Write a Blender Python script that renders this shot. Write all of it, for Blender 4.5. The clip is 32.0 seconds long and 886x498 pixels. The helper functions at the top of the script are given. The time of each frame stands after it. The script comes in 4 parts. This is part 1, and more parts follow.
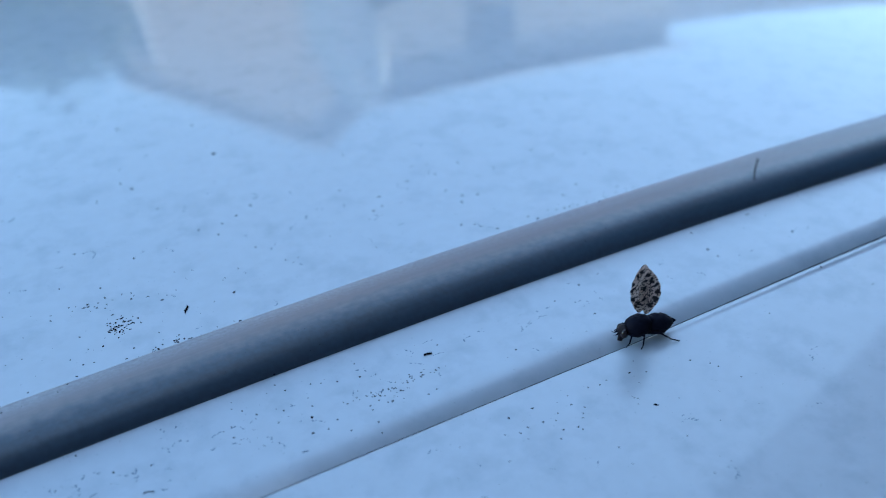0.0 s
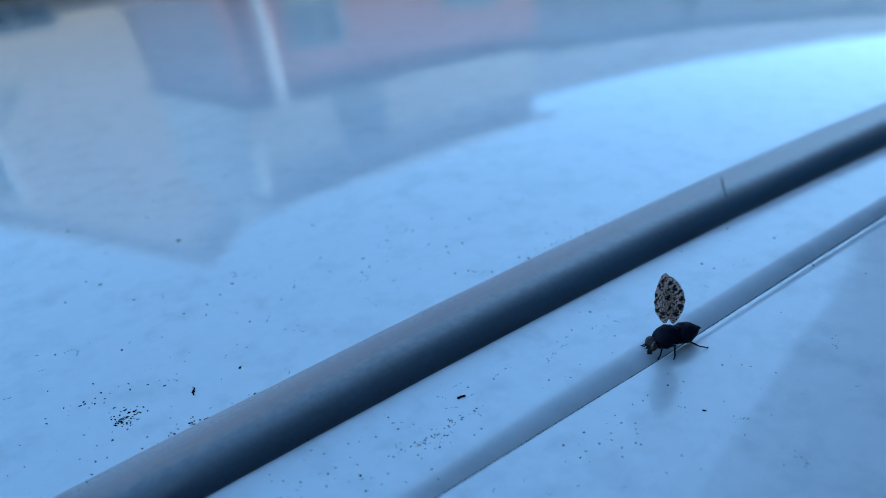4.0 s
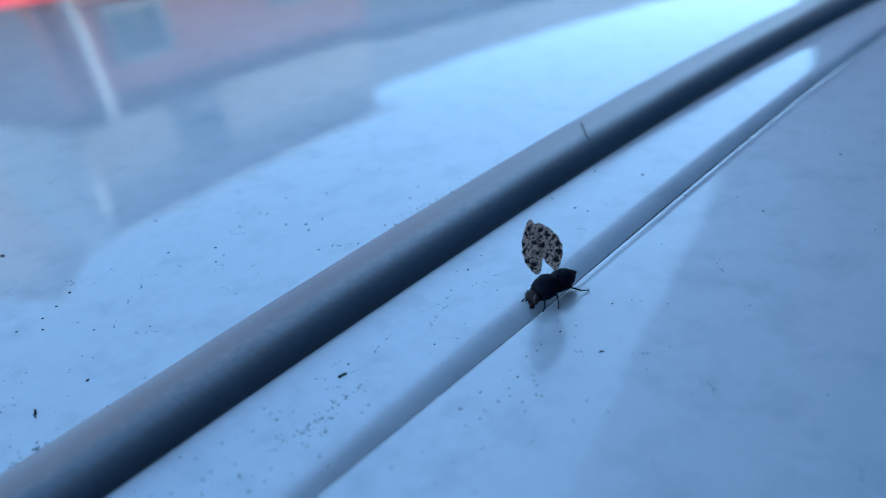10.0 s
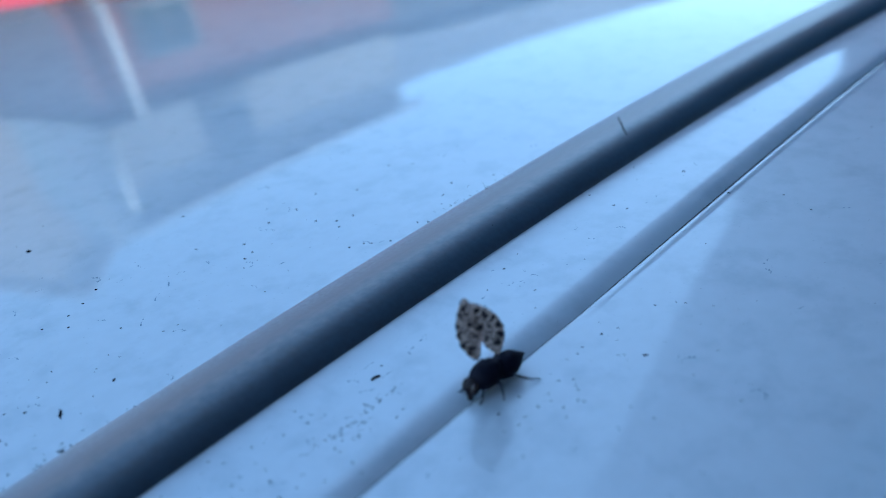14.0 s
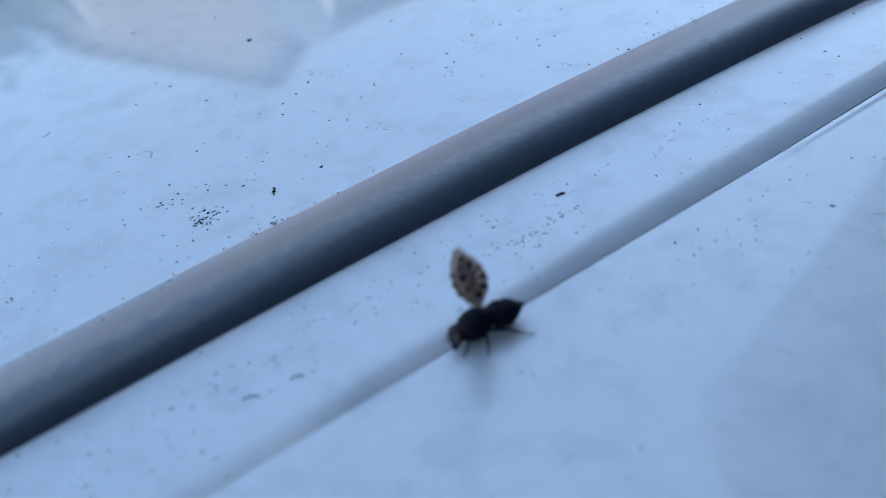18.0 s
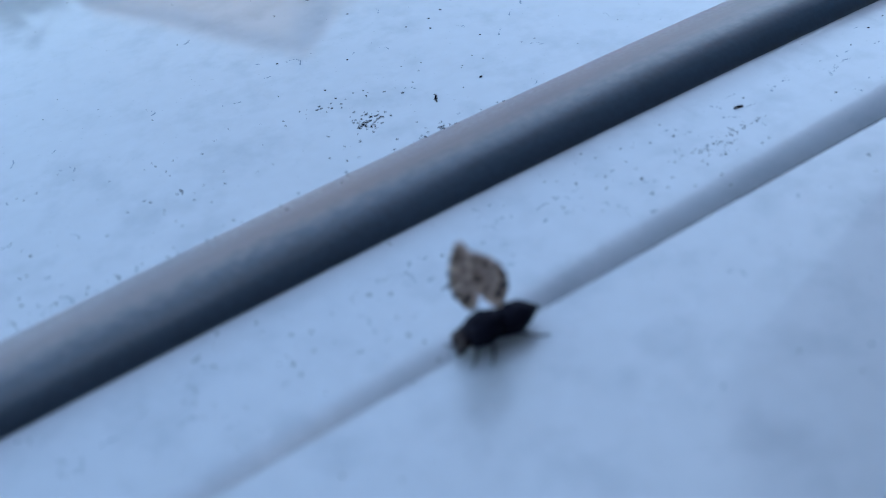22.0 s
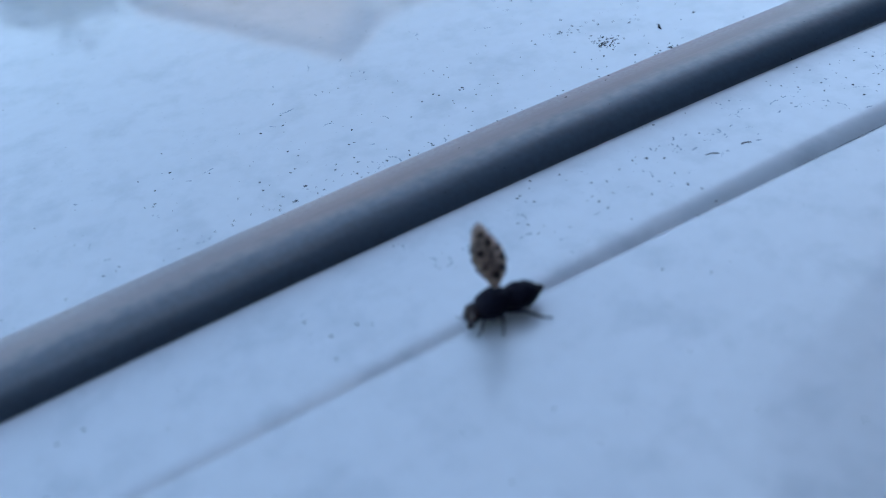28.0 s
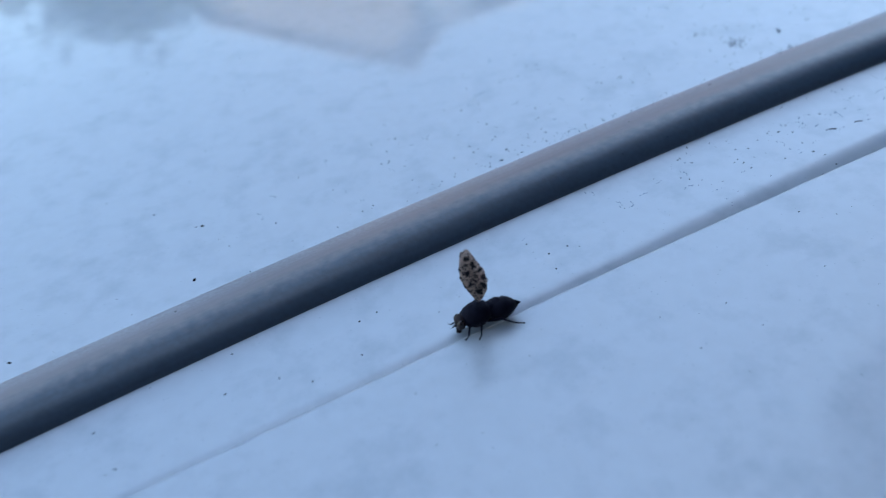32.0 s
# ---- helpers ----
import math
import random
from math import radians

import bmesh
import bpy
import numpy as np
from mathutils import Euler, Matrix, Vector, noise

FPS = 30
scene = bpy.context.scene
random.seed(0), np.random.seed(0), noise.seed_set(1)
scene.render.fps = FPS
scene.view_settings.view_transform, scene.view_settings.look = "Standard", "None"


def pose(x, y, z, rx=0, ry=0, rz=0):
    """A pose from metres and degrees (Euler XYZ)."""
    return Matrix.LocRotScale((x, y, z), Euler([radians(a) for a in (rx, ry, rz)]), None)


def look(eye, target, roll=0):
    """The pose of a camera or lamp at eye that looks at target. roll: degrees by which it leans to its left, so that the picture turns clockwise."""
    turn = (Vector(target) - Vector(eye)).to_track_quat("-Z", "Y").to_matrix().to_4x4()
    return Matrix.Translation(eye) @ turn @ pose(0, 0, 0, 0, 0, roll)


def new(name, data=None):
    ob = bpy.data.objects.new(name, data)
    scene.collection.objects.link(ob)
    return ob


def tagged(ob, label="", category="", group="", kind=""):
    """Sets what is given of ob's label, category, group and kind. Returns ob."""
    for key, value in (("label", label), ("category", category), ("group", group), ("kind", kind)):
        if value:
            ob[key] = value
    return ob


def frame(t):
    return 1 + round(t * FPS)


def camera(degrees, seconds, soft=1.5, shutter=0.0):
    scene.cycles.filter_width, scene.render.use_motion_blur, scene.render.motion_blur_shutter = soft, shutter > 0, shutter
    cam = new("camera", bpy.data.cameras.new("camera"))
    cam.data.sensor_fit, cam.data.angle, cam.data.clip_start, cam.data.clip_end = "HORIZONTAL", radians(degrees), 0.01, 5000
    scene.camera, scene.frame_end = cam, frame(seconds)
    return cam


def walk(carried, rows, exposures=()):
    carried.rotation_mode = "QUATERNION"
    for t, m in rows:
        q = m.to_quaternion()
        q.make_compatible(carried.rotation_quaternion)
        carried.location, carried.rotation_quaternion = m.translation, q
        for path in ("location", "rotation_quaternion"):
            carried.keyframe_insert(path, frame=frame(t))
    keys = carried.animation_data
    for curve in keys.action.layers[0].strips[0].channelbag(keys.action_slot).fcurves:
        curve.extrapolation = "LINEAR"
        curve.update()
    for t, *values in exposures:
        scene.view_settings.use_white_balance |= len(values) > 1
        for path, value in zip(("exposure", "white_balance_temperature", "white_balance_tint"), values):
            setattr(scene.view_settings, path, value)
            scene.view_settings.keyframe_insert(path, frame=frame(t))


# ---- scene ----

cam = camera(49.43, 32.0, 1.0, 0.3)
cam.data.dof.use_dof = True
cam.data.dof.focus_distance = 0.099
cam.data.dof.aperture_fstop = 24.0
PATH = [
    (0, (-0.05997, -0.08365, 1.50047), (0.03240, 0.07020, 1.41217), 2.50),
    (0.5, (-0.05756, -0.07864, 1.49578), (0.03328, 0.07643, 1.40801), 0.44),
    (1, (-0.06194, -0.08265, 1.49931), (0.03514, 0.07012, 1.41424), 0.41),
    (1.5, (-0.06999, -0.08231, 1.49636), (0.04113, 0.06454, 1.41834), -0.77),
    (2, (-0.07230, -0.08000, 1.49453), (0.04637, 0.06319, 1.42094), -2.59),
    (2.5, (-0.07185, -0.07471, 1.49457), (0.04538, 0.07030, 1.42225), -2.56),
    (4.5, (-0.06895, -0.07771, 1.49319), (0.04671, 0.07085, 1.42571), -2.45),
    (5, (-0.06270, -0.07793, 1.49261), (0.05303, 0.07104, 1.42615), -2.61),
    (5.5, (-0.05357, -0.07753, 1.49124), (0.05943, 0.07348, 1.42472), -3.01),
    (6, (-0.04814, -0.08033, 1.49050), (0.04940, 0.07865, 1.41831), -4.10),
    (6.5, (-0.04827, -0.08086, 1.49056), (0.04693, 0.07915, 1.41751), -4.20),
    (7, (-0.04801, -0.07949, 1.48963), (0.04658, 0.08077, 1.41635), -4.29),
    (7.5, (-0.05706, -0.08010, 1.49381), (0.06138, 0.06562, 1.42498), -3.15),
    (8, (-0.06469, -0.07333, 1.48996), (0.07174, 0.05756, 1.42473), -5.75),
    (8.5, (-0.06695, -0.07434, 1.49178), (0.07723, 0.05282, 1.43661), -6.16),
    (9, (-0.06648, -0.07441, 1.48907), (0.07688, 0.05420, 1.43514), -6.30),
    (9.5, (-0.06675, -0.07154, 1.48710), (0.07114, 0.05688, 1.42006), -6.42),
    (10, (-0.06706, -0.07167, 1.48710), (0.06947, 0.05657, 1.41701), -6.37),
    (10.5, (-0.06726, -0.07204, 1.48726), (0.06932, 0.05659, 1.41797), -6.42),
    (11, (-0.06727, -0.07209, 1.48719), (0.06921, 0.05713, 1.41881), -6.49),
    (11.5, (-0.06716, -0.07192, 1.48707), (0.06939, 0.05735, 1.41894), -6.49),
    (12, (-0.06693, -0.07168, 1.48711), (0.06938, 0.05765, 1.41859), -6.53),
    (12.5, (-0.06661, -0.07143, 1.48705), (0.06918, 0.05804, 1.41779), -6.54),
    (13, (-0.06659, -0.07109, 1.48690), (0.06896, 0.05855, 1.41749), -6.54),
    (13.5, (-0.06603, -0.07005, 1.48656), (0.06825, 0.06071, 1.41676), -6.65),
    (15.5, (-0.06488, -0.06584, 1.48563), (0.05822, 0.07160, 1.40844), -6.47),
    (16, (-0.06259, -0.06530, 1.48602), (0.05371, 0.07534, 1.40419), -6.62),
    (16.5, (-0.06485, -0.06339, 1.48016), (0.04883, 0.07840, 1.39667), -5.03),
    (17, (-0.06032, -0.07213, 1.48613), (0.03461, 0.07212, 1.38524), -6.45),
    (17.5, (-0.06425, -0.07062, 1.48632), (0.02900, 0.07604, 1.38735), -5.76),
    (18, (-0.06936, -0.07090, 1.48735), (0.02466, 0.07487, 1.38781), -4.97),
    (18.5, (-0.07416, -0.07379, 1.48865), (0.01983, 0.07167, 1.38862), -4.60),
    (19, (-0.07479, -0.07231, 1.48767), (0.02118, 0.07220, 1.38814), -3.80),
    (19.5, (-0.07453, -0.06813, 1.48554), (0.02117, 0.07617, 1.38545), -3.53),
    (20, (-0.07723, -0.06633, 1.48568), (0.01610, 0.07863, 1.38430), -3.67),
    (20.5, (-0.08121, -0.06677, 1.48352), (0.01123, 0.07813, 1.38125), -3.42),
    (21, (-0.08251, -0.06724, 1.48310), (0.00891, 0.07783, 1.38016), -3.42),
    (21.5, (-0.08168, -0.06486, 1.48248), (0.00849, 0.08047, 1.37880), -3.42),
    (22, (-0.08232, -0.06445, 1.48195), (0.00789, 0.08125, 1.37884), -3.34),
    (22.5, (-0.08416, -0.06796, 1.48266), (0.00377, 0.07853, 1.37871), -3.47),
    (23, (-0.09303, -0.07204, 1.48551), (-0.00654, 0.07432, 1.38017), -3.36),
    (23.5, (-0.09821, -0.07019, 1.48249), (-0.01088, 0.07625, 1.37795), -2.78),
    (24, (-0.09857, -0.07071, 1.48265), (-0.01179, 0.07673, 1.37906), -2.68),
    (24.5, (-0.09882, -0.07077, 1.48255), (-0.01237, 0.07739, 1.37972), -2.57),
    (26.5, (-0.10760, -0.07127, 1.48102), (-0.02234, 0.07927, 1.38067), -2.42),
    (27, (-0.11337, -0.07071, 1.47973), (-0.02593, 0.07880, 1.37972), -1.90),
    (27.5, (-0.11251, -0.07168, 1.48017), (-0.02619, 0.07855, 1.38028), -1.99),
    (28, (-0.11260, -0.07189, 1.48013), (-0.02602, 0.07872, 1.38103), -1.96),
    (28.5, (-0.11841, -0.07205, 1.48053), (-0.03304, 0.07923, 1.38141), -2.16),
    (29, (-0.12122, -0.07272, 1.47932), (-0.03631, 0.07871, 1.38002), -2.02),
    (29.5, (-0.12404, -0.07346, 1.47857), (-0.03923, 0.07833, 1.37974), -1.96),
    (30, (-0.12552, -0.07408, 1.47888), (-0.04119, 0.07798, 1.38006), -1.88),
    (30.5, (-0.12867, -0.07406, 1.47896), (-0.04437, 0.07774, 1.37969), -1.75),
    (31, (-0.13154, -0.07439, 1.47849), (-0.04681, 0.07785, 1.38030), -1.55),
    (31.5, (-0.13326, -0.07501, 1.47935), (-0.04899, 0.07751, 1.38119), -1.42),
    (32, (-0.13788, -0.08678, 1.48683), (-0.05963, 0.06964, 1.38982), -2.19),
]
EXPOSURE = [(0.0, 2.13, 6350, -4), (5.1, 1.83, 5200, -13), (5.9, 1.98, 5650, -10), (7.0, 2.05, 5800, -7), (8.2, 1.68, 5100, -14), (9.2, 1.58, 4850, -16), (9.9, 1.93, 5600, -8), (13.0, 1.98, 5600, -8), (16.0, 2.10, 6450, -2), (17.0, 2.22, 7050, 2), (32.0, 2.18, 7200, 3)]
walk(cam, [(t, look(eye, target, roll)) for t, eye, target, roll in PATH], EXPOSURE)

# ---- daylight ----
SUN_EL, SUN_AZ = 56.0, 127.0          # degrees; azimuth clockwise from +y
world = bpy.data.worlds.new("sky")
scene.world = world
world.use_nodes = True
wn = world.node_tree.nodes
sky = wn.new("ShaderNodeTexSky")
sky.sky_type = "NISHITA"
sky.sun_disc = False
sky.dust_density = 1.0
sky.sun_elevation, sky.sun_rotation = radians(SUN_EL), radians(SUN_AZ)
world.node_tree.links.new(sky.outputs[0], wn["Background"].inputs[0])
wn["Background"].inputs[1].default_value = 0.15
sun_data = bpy.data.lights.new("sun", "SUN")
sun_data.energy, sun_data.angle, sun_data.color = 1.42, radians(0.5), (1.0, 0.95, 0.87)
sun = new("sun", sun_data)
sun.rotation_euler = (radians(90 - SUN_EL), 0, radians(-SUN_AZ + 180))


# ---- materials ----
def material(name, base, rough=0.5, metal=0.0, coat=0.0, vary=0.12, size=3.0, bump=0.0, grain=40.0, island=0.0, spec=0.5):
    """Principled surface with broad tonal variation, fine grain and relief."""
    m = bpy.data.materials.new(name)
    m.use_nodes = True
    n, l = m.node_tree.nodes, m.node_tree.links
    b = n["Principled BSDF"]
    b.inputs["Roughness"].default_value, b.inputs["Metallic"].default_value = rough, metal
    b.inputs["Coat Weight"].default_value, b.inputs["Coat Roughness"].default_value = coat, 0.03
    b.inputs["Specular IOR Level"].default_value = spec
    pos = n.new("ShaderNodeTexCoord")
    broad, fine = n.new("ShaderNodeTexNoise"), n.new("ShaderNodeTexNoise")
    broad.inputs["Scale"].default_value, fine.inputs["Scale"].default_value = size, size * grain
    broad.inputs["Detail"].default_value = 5.0
    for t in (broad, fine):
        l.new(pos.outputs["Object"], t.inputs["Vector"])
    add = n.new("ShaderNodeMath")
    add.operation = "ADD"
    l.new(broad.outputs[0], add.inputs[0])
    l.new(fine.outputs[0], add.inputs[1])
    ramp = n.new("ShaderNodeMapRange")
    ramp.inputs[1].default_value, ramp.inputs[2].default_value = 0.6, 1.4
    ramp.inputs[3].default_value, ramp.inputs[4].default_value = 1 - vary, 1 + vary
    l.new(add.outputs[0], ramp.inputs[0])
    mul = n.new("ShaderNodeVectorMath")
    mul.operation = "SCALE"
    mul.inputs[0].default_value = base
    l.new(ramp.outputs[0], mul.inputs["Scale"])
    l.new(mul.outputs[0], b.inputs["Base Color"])
    if bump:
        bp = n.new("ShaderNodeBump")
        bp.inputs["Strength"].default_value, bp.inputs["Distance"].default_value = 0.6, bump
        l.new(fine.outputs[0], bp.inputs["Height"])
        l.new(bp.outputs[0], b.inputs["Normal"])
    return m


PAINT = material("pale_paint", (0.47, 0.51, 0.565), 0.42, 0.2, 1.0, 0.05, 9.0, 0.0, 60)
PAINT.node_tree.nodes["Principled BSDF"].inputs["Coat IOR"].default_value = 1.36


def dusty(m):
    """Thin dust film and fine specks over a paint."""
    n, l = m.node_tree.nodes, m.node_tree.links
    b = n["Principled BSDF"]
    src = b.inputs["Base Color"].links[0].from_socket
    pos = n["Texture Coordinate"]
    patch, grit = n.new("ShaderNodeTexNoise"), n.new("ShaderNodeTexVoronoi")
    patch.inputs["Scale"].default_value, patch.inputs["Detail"].default_value = 190, 8
    patch.inputs["Roughness"].default_value = 0.62
    grit.inputs["Scale"].default_value = 900
    for t in (patch, grit):
        l.new(pos.outputs["Object"], t.inputs["Vector"])
    film = n.new("ShaderNodeMapRange")
    film.inputs[1].default_value, film.inputs[2].default_value = 0.49, 0.72
    film.inputs[3].default_value, film.inputs[4].default_value = 0.0, 0.30
    l.new(patch.outputs[0], film.inputs[0])
    dots = n.new("ShaderNodeMapRange")
    dots.inputs[1].default_value, dots.inputs[2].default_value = 0.10, 0.05
    dots.inputs[3].default_value, dots.inputs[4].default_value = 0.0, 0.35
    l.new(grit.outputs["Distance"], dots.inputs[0])
    both = n.new("ShaderNodeMath")
    both.operation = "MAXIMUM"
    l.new(film.outputs[0], both.inputs[0])
    l.new(dots.outputs[0], both.inputs[1])
    mix = n.new("ShaderNodeMix")
    mix.data_type = "RGBA"
    mix.inputs["B"].default_value = (0.20, 0.25, 0.31, 1)
    l.new(both.outputs[0], mix.inputs["Factor"])
    l.new(src, mix.inputs["A"])
    l.new(mix.outputs["Result"], b.inputs["Base Color"])
    rough = n.new("ShaderNodeMapRange")
    rough.inputs[3].default_value, rough.inputs[4].default_value = 0.022, 0.10
    l.new(both.outputs[0], rough.inputs[0])
    l.new(rough.outputs[0], b.inputs["Coat Roughness"])
    ripple, peel = n.new("ShaderNodeTexNoise"), n.new("ShaderNodeBump")
    ripple.inputs["Scale"].default_value, ripple.inputs["Detail"].default_value = 110, 3
    l.new(pos.outputs["Object"], ripple.inputs["Vector"])
    peel.inputs["Strength"].default_value, peel.inputs["Distance"].default_value = 1.0, 0.000018
    l.new(ripple.outputs[0], peel.inputs["Height"])
    l.new(peel.outputs[0], b.inputs["Coat Normal"])
    l.new(peel.outputs[0], b.inputs["Normal"])
    return m


dusty(PAINT)
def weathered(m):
    """Faint streaks along the moulding, with sheen painted over its section: mauve back, hazy pale far foot."""
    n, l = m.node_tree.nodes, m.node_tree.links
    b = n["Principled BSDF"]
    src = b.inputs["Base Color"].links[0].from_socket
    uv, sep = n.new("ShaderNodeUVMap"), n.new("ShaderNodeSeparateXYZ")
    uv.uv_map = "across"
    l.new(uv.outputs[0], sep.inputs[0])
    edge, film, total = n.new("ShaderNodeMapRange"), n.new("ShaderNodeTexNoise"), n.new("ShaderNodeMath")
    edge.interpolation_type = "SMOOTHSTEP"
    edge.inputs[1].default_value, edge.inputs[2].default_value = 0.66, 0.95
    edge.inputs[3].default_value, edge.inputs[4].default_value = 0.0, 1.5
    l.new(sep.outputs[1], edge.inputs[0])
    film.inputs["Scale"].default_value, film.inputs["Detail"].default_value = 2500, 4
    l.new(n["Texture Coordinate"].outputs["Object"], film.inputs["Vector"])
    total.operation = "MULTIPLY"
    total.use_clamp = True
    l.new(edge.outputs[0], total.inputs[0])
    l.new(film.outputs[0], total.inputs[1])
    # Pale haze put into the colour to soften the far foot's edge.
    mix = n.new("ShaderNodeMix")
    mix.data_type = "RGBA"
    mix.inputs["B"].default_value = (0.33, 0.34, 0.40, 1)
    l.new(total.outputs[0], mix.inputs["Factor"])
    fade, mottle, fray, toned = n.new("ShaderNodeMapRange"), n.new("ShaderNodeTexNoise"), n.new("ShaderNodeMath"), n.new("ShaderNodeMix")
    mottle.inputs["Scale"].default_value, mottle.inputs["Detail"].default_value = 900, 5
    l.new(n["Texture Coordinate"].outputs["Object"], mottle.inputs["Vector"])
    fray.operation = "MULTIPLY_ADD"          # the mauve sheen painted on the back ends in a ragged border
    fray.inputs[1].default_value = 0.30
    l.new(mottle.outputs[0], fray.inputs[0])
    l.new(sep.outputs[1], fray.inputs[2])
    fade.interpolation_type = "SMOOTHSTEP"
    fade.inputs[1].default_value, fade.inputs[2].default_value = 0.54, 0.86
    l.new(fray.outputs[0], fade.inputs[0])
    # Reflected mauve and brightness of the back, laid into the base colour.
    toned.data_type = "RGBA"
    toned.inputs["B"].default_value = (0.155, 0.128, 0.143, 1)
    l.new(fade.outputs[0], toned.inputs["Factor"])
    l.new(src, toned.inputs["A"])
    l.new(toned.outputs["Result"], mix.inputs["A"])
    streak, stretch, tone = n.new("ShaderNodeTexNoise"), n.new("ShaderNodeVectorMath"), n.new("ShaderNodeMapRange")
    stretch.operation = "MULTIPLY"
    stretch.inputs[1].default_value = (60, 26, 1)
    l.new(uv.outputs[0], stretch.inputs[0])
    streak.inputs["Scale"].default_value, streak.inputs["Detail"].default_value = 1.0, 6
    l.new(stretch.outputs[0], streak.inputs["Vector"])
    tone.inputs[1].default_value, tone.inputs[2].default_value = 0.3, 0.7
    tone.inputs[3].default_value, tone.inputs[4].default_value = 0.92, 1.08
    l.new(streak.outputs[0], tone.inputs[0])
    mul = n.new("ShaderNodeVectorMath")
    mul.operation = "SCALE"
    l.new(mix.outputs["Result"], mul.inputs[0])
    l.new(tone.outputs[0], mul.inputs["Scale"])
    l.new(mul.outputs[0], b.inputs["Base Color"])
    return m


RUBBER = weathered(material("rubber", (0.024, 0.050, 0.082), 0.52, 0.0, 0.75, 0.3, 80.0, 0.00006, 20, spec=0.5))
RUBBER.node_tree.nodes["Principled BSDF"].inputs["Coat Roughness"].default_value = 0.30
GAP = material("dark_gap", (0.02, 0.02, 0.022), 0.8)
DIRT = material("dirt", (0.005, 0.005, 0.009), 1.0, vary=0.4, size=400, spec=0.0)
FILM = material("dust_film", (0.14, 0.185, 0.25), 0.8, vary=0.4, size=300)
FLYBODY = material("fly_body", (0.006, 0.006, 0.014), 0.6, spec=0.08, vary=0.4, size=900, bump=0.00005, grain=6)
FLYHEAD = material("fly_head", (0.016, 0.009, 0.011), 0.6, spec=0.2, vary=0.4, size=900)
EYE = material("fly_eye", (0.022, 0.009, 0.010), 0.25)
RED = material("red_paint", (0.55, 0.02, 0.035), 0.35, 0.0, 1.0, 0.04, 2.0)
RED.node_tree.nodes["Principled BSDF"].inputs["Coat Roughness"].default_value = 0.09
GLASS_DARK = material("car_glass", (0.003, 0.003, 0.005), 0.25, spec=0.06)
TYRE = material("tyre", (0.02, 0.02, 0.02), 0.85, bump=0.002)
STEEL = material("rim_metal", (0.5, 0.5, 0.52), 0.3, 0.9)
BRICK = material("brickwork", (0.22, 0.10, 0.09), 0.85, vary=0.25, size=2.0, bump=0.004, grain=20)
DARKBRICK = material("dark_brickwork", (0.075, 0.072, 0.085), 0.85, vary=0.25, size=2.0, bump=0.004, grain=20)
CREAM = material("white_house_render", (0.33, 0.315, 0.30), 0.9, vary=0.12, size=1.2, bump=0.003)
# Raised far above the front's tone to make up for shade on the gable.
GABLE = material("brightened_gable_white", (0.84, 0.82, 0.78), 0.9, vary=0.06, size=1.2, bump=0.003)
FRAME = material("grey_window_frame", (0.20, 0.195, 0.20), 0.6)
RENDER = material("grey_wall_render", (0.15, 0.175, 0.225), 0.9, vary=0.12, size=1.2, bump=0.003)
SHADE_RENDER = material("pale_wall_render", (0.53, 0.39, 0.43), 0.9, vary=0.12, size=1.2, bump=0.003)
SLATE = material("grey_slates", (0.05, 0.055, 0.07), 0.7, vary=0.2, size=1.5, bump=0.01, grain=12)
TILES = material("pink_roof_tiles", (0.25, 0.19, 0.175), 0.8, vary=0.2, size=1.5, bump=0.01, grain=12)
PEACH = material("peach_wall_render", (0.40, 0.325, 0.265), 0.9, vary=0.15, size=1.2, bump=0.003)
SAND = material("sandstone_blocks", (0.42, 0.33, 0.20), 0.9, vary=0.2, size=2.0, bump=0.004)
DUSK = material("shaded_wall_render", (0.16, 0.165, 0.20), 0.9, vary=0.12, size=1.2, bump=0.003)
MAUVE = material("mauve_wall_render", (0.30, 0.235, 0.24), 0.9, vary=0.12, size=1.2, bump=0.003)
NAVY = material("blue_grey_cladding", (0.05, 0.10, 0.16), 0.8, vary=0.12, size=1.2, bump=0.002)
WHITE = material("white_plastic", (0.40, 0.39, 0.40), 0.5, vary=0.04)
PANE = material("window_glass", (0.02, 0.03, 0.04), 0.05, spec=0.35)
ASPHALT = material("asphalt", (0.042, 0.042, 0.044), 0.9, vary=0.25, size=0.8, bump=0.004, grain=80)
PAVING = material("concrete_paving", (0.15, 0.145, 0.14), 0.9, vary=0.2, size=1.0, bump=0.003)
LEAF = material("leaves", (0.05, 0.085, 0.025), 0.6, vary=0.5, size=2.0)
BARK = material("bark", (0.10, 0.075, 0.055), 0.9, vary=0.3, size=6, bump=0.01)
YELLOW = material("yellow_paint", (0.55, 0.50, 0.05), 0.5, vary=0.08)
WOOD = material("dark_fence_wood", (0.045, 0.032, 0.032), 0.9, vary=0.3, size=4, bump=0.003, spec=0.05)


# ---- mesh helpers ----
def part(name, bm, mat, parent=None, label="", smooth=False):
    me = bpy.data.meshes.new(name)
    bm.normal_update()
    bm.to_mesh(me)
    bm.free()
    me.materials.append(mat)
    if smooth:
        me.polygons.foreach_set("use_smooth", [True] * len(me.polygons))
    ob = new(name, me)
    ob.parent = parent
    if label:
        ob["label"] = label
    return ob


def empty(name, label, category, m=None, group="", kind=""):
    ob = new(name)
    ob.empty_display_size = 0.05
    if m is not None:
        ob.matrix_basis = m
    return tagged(ob, label, category, group, kind)


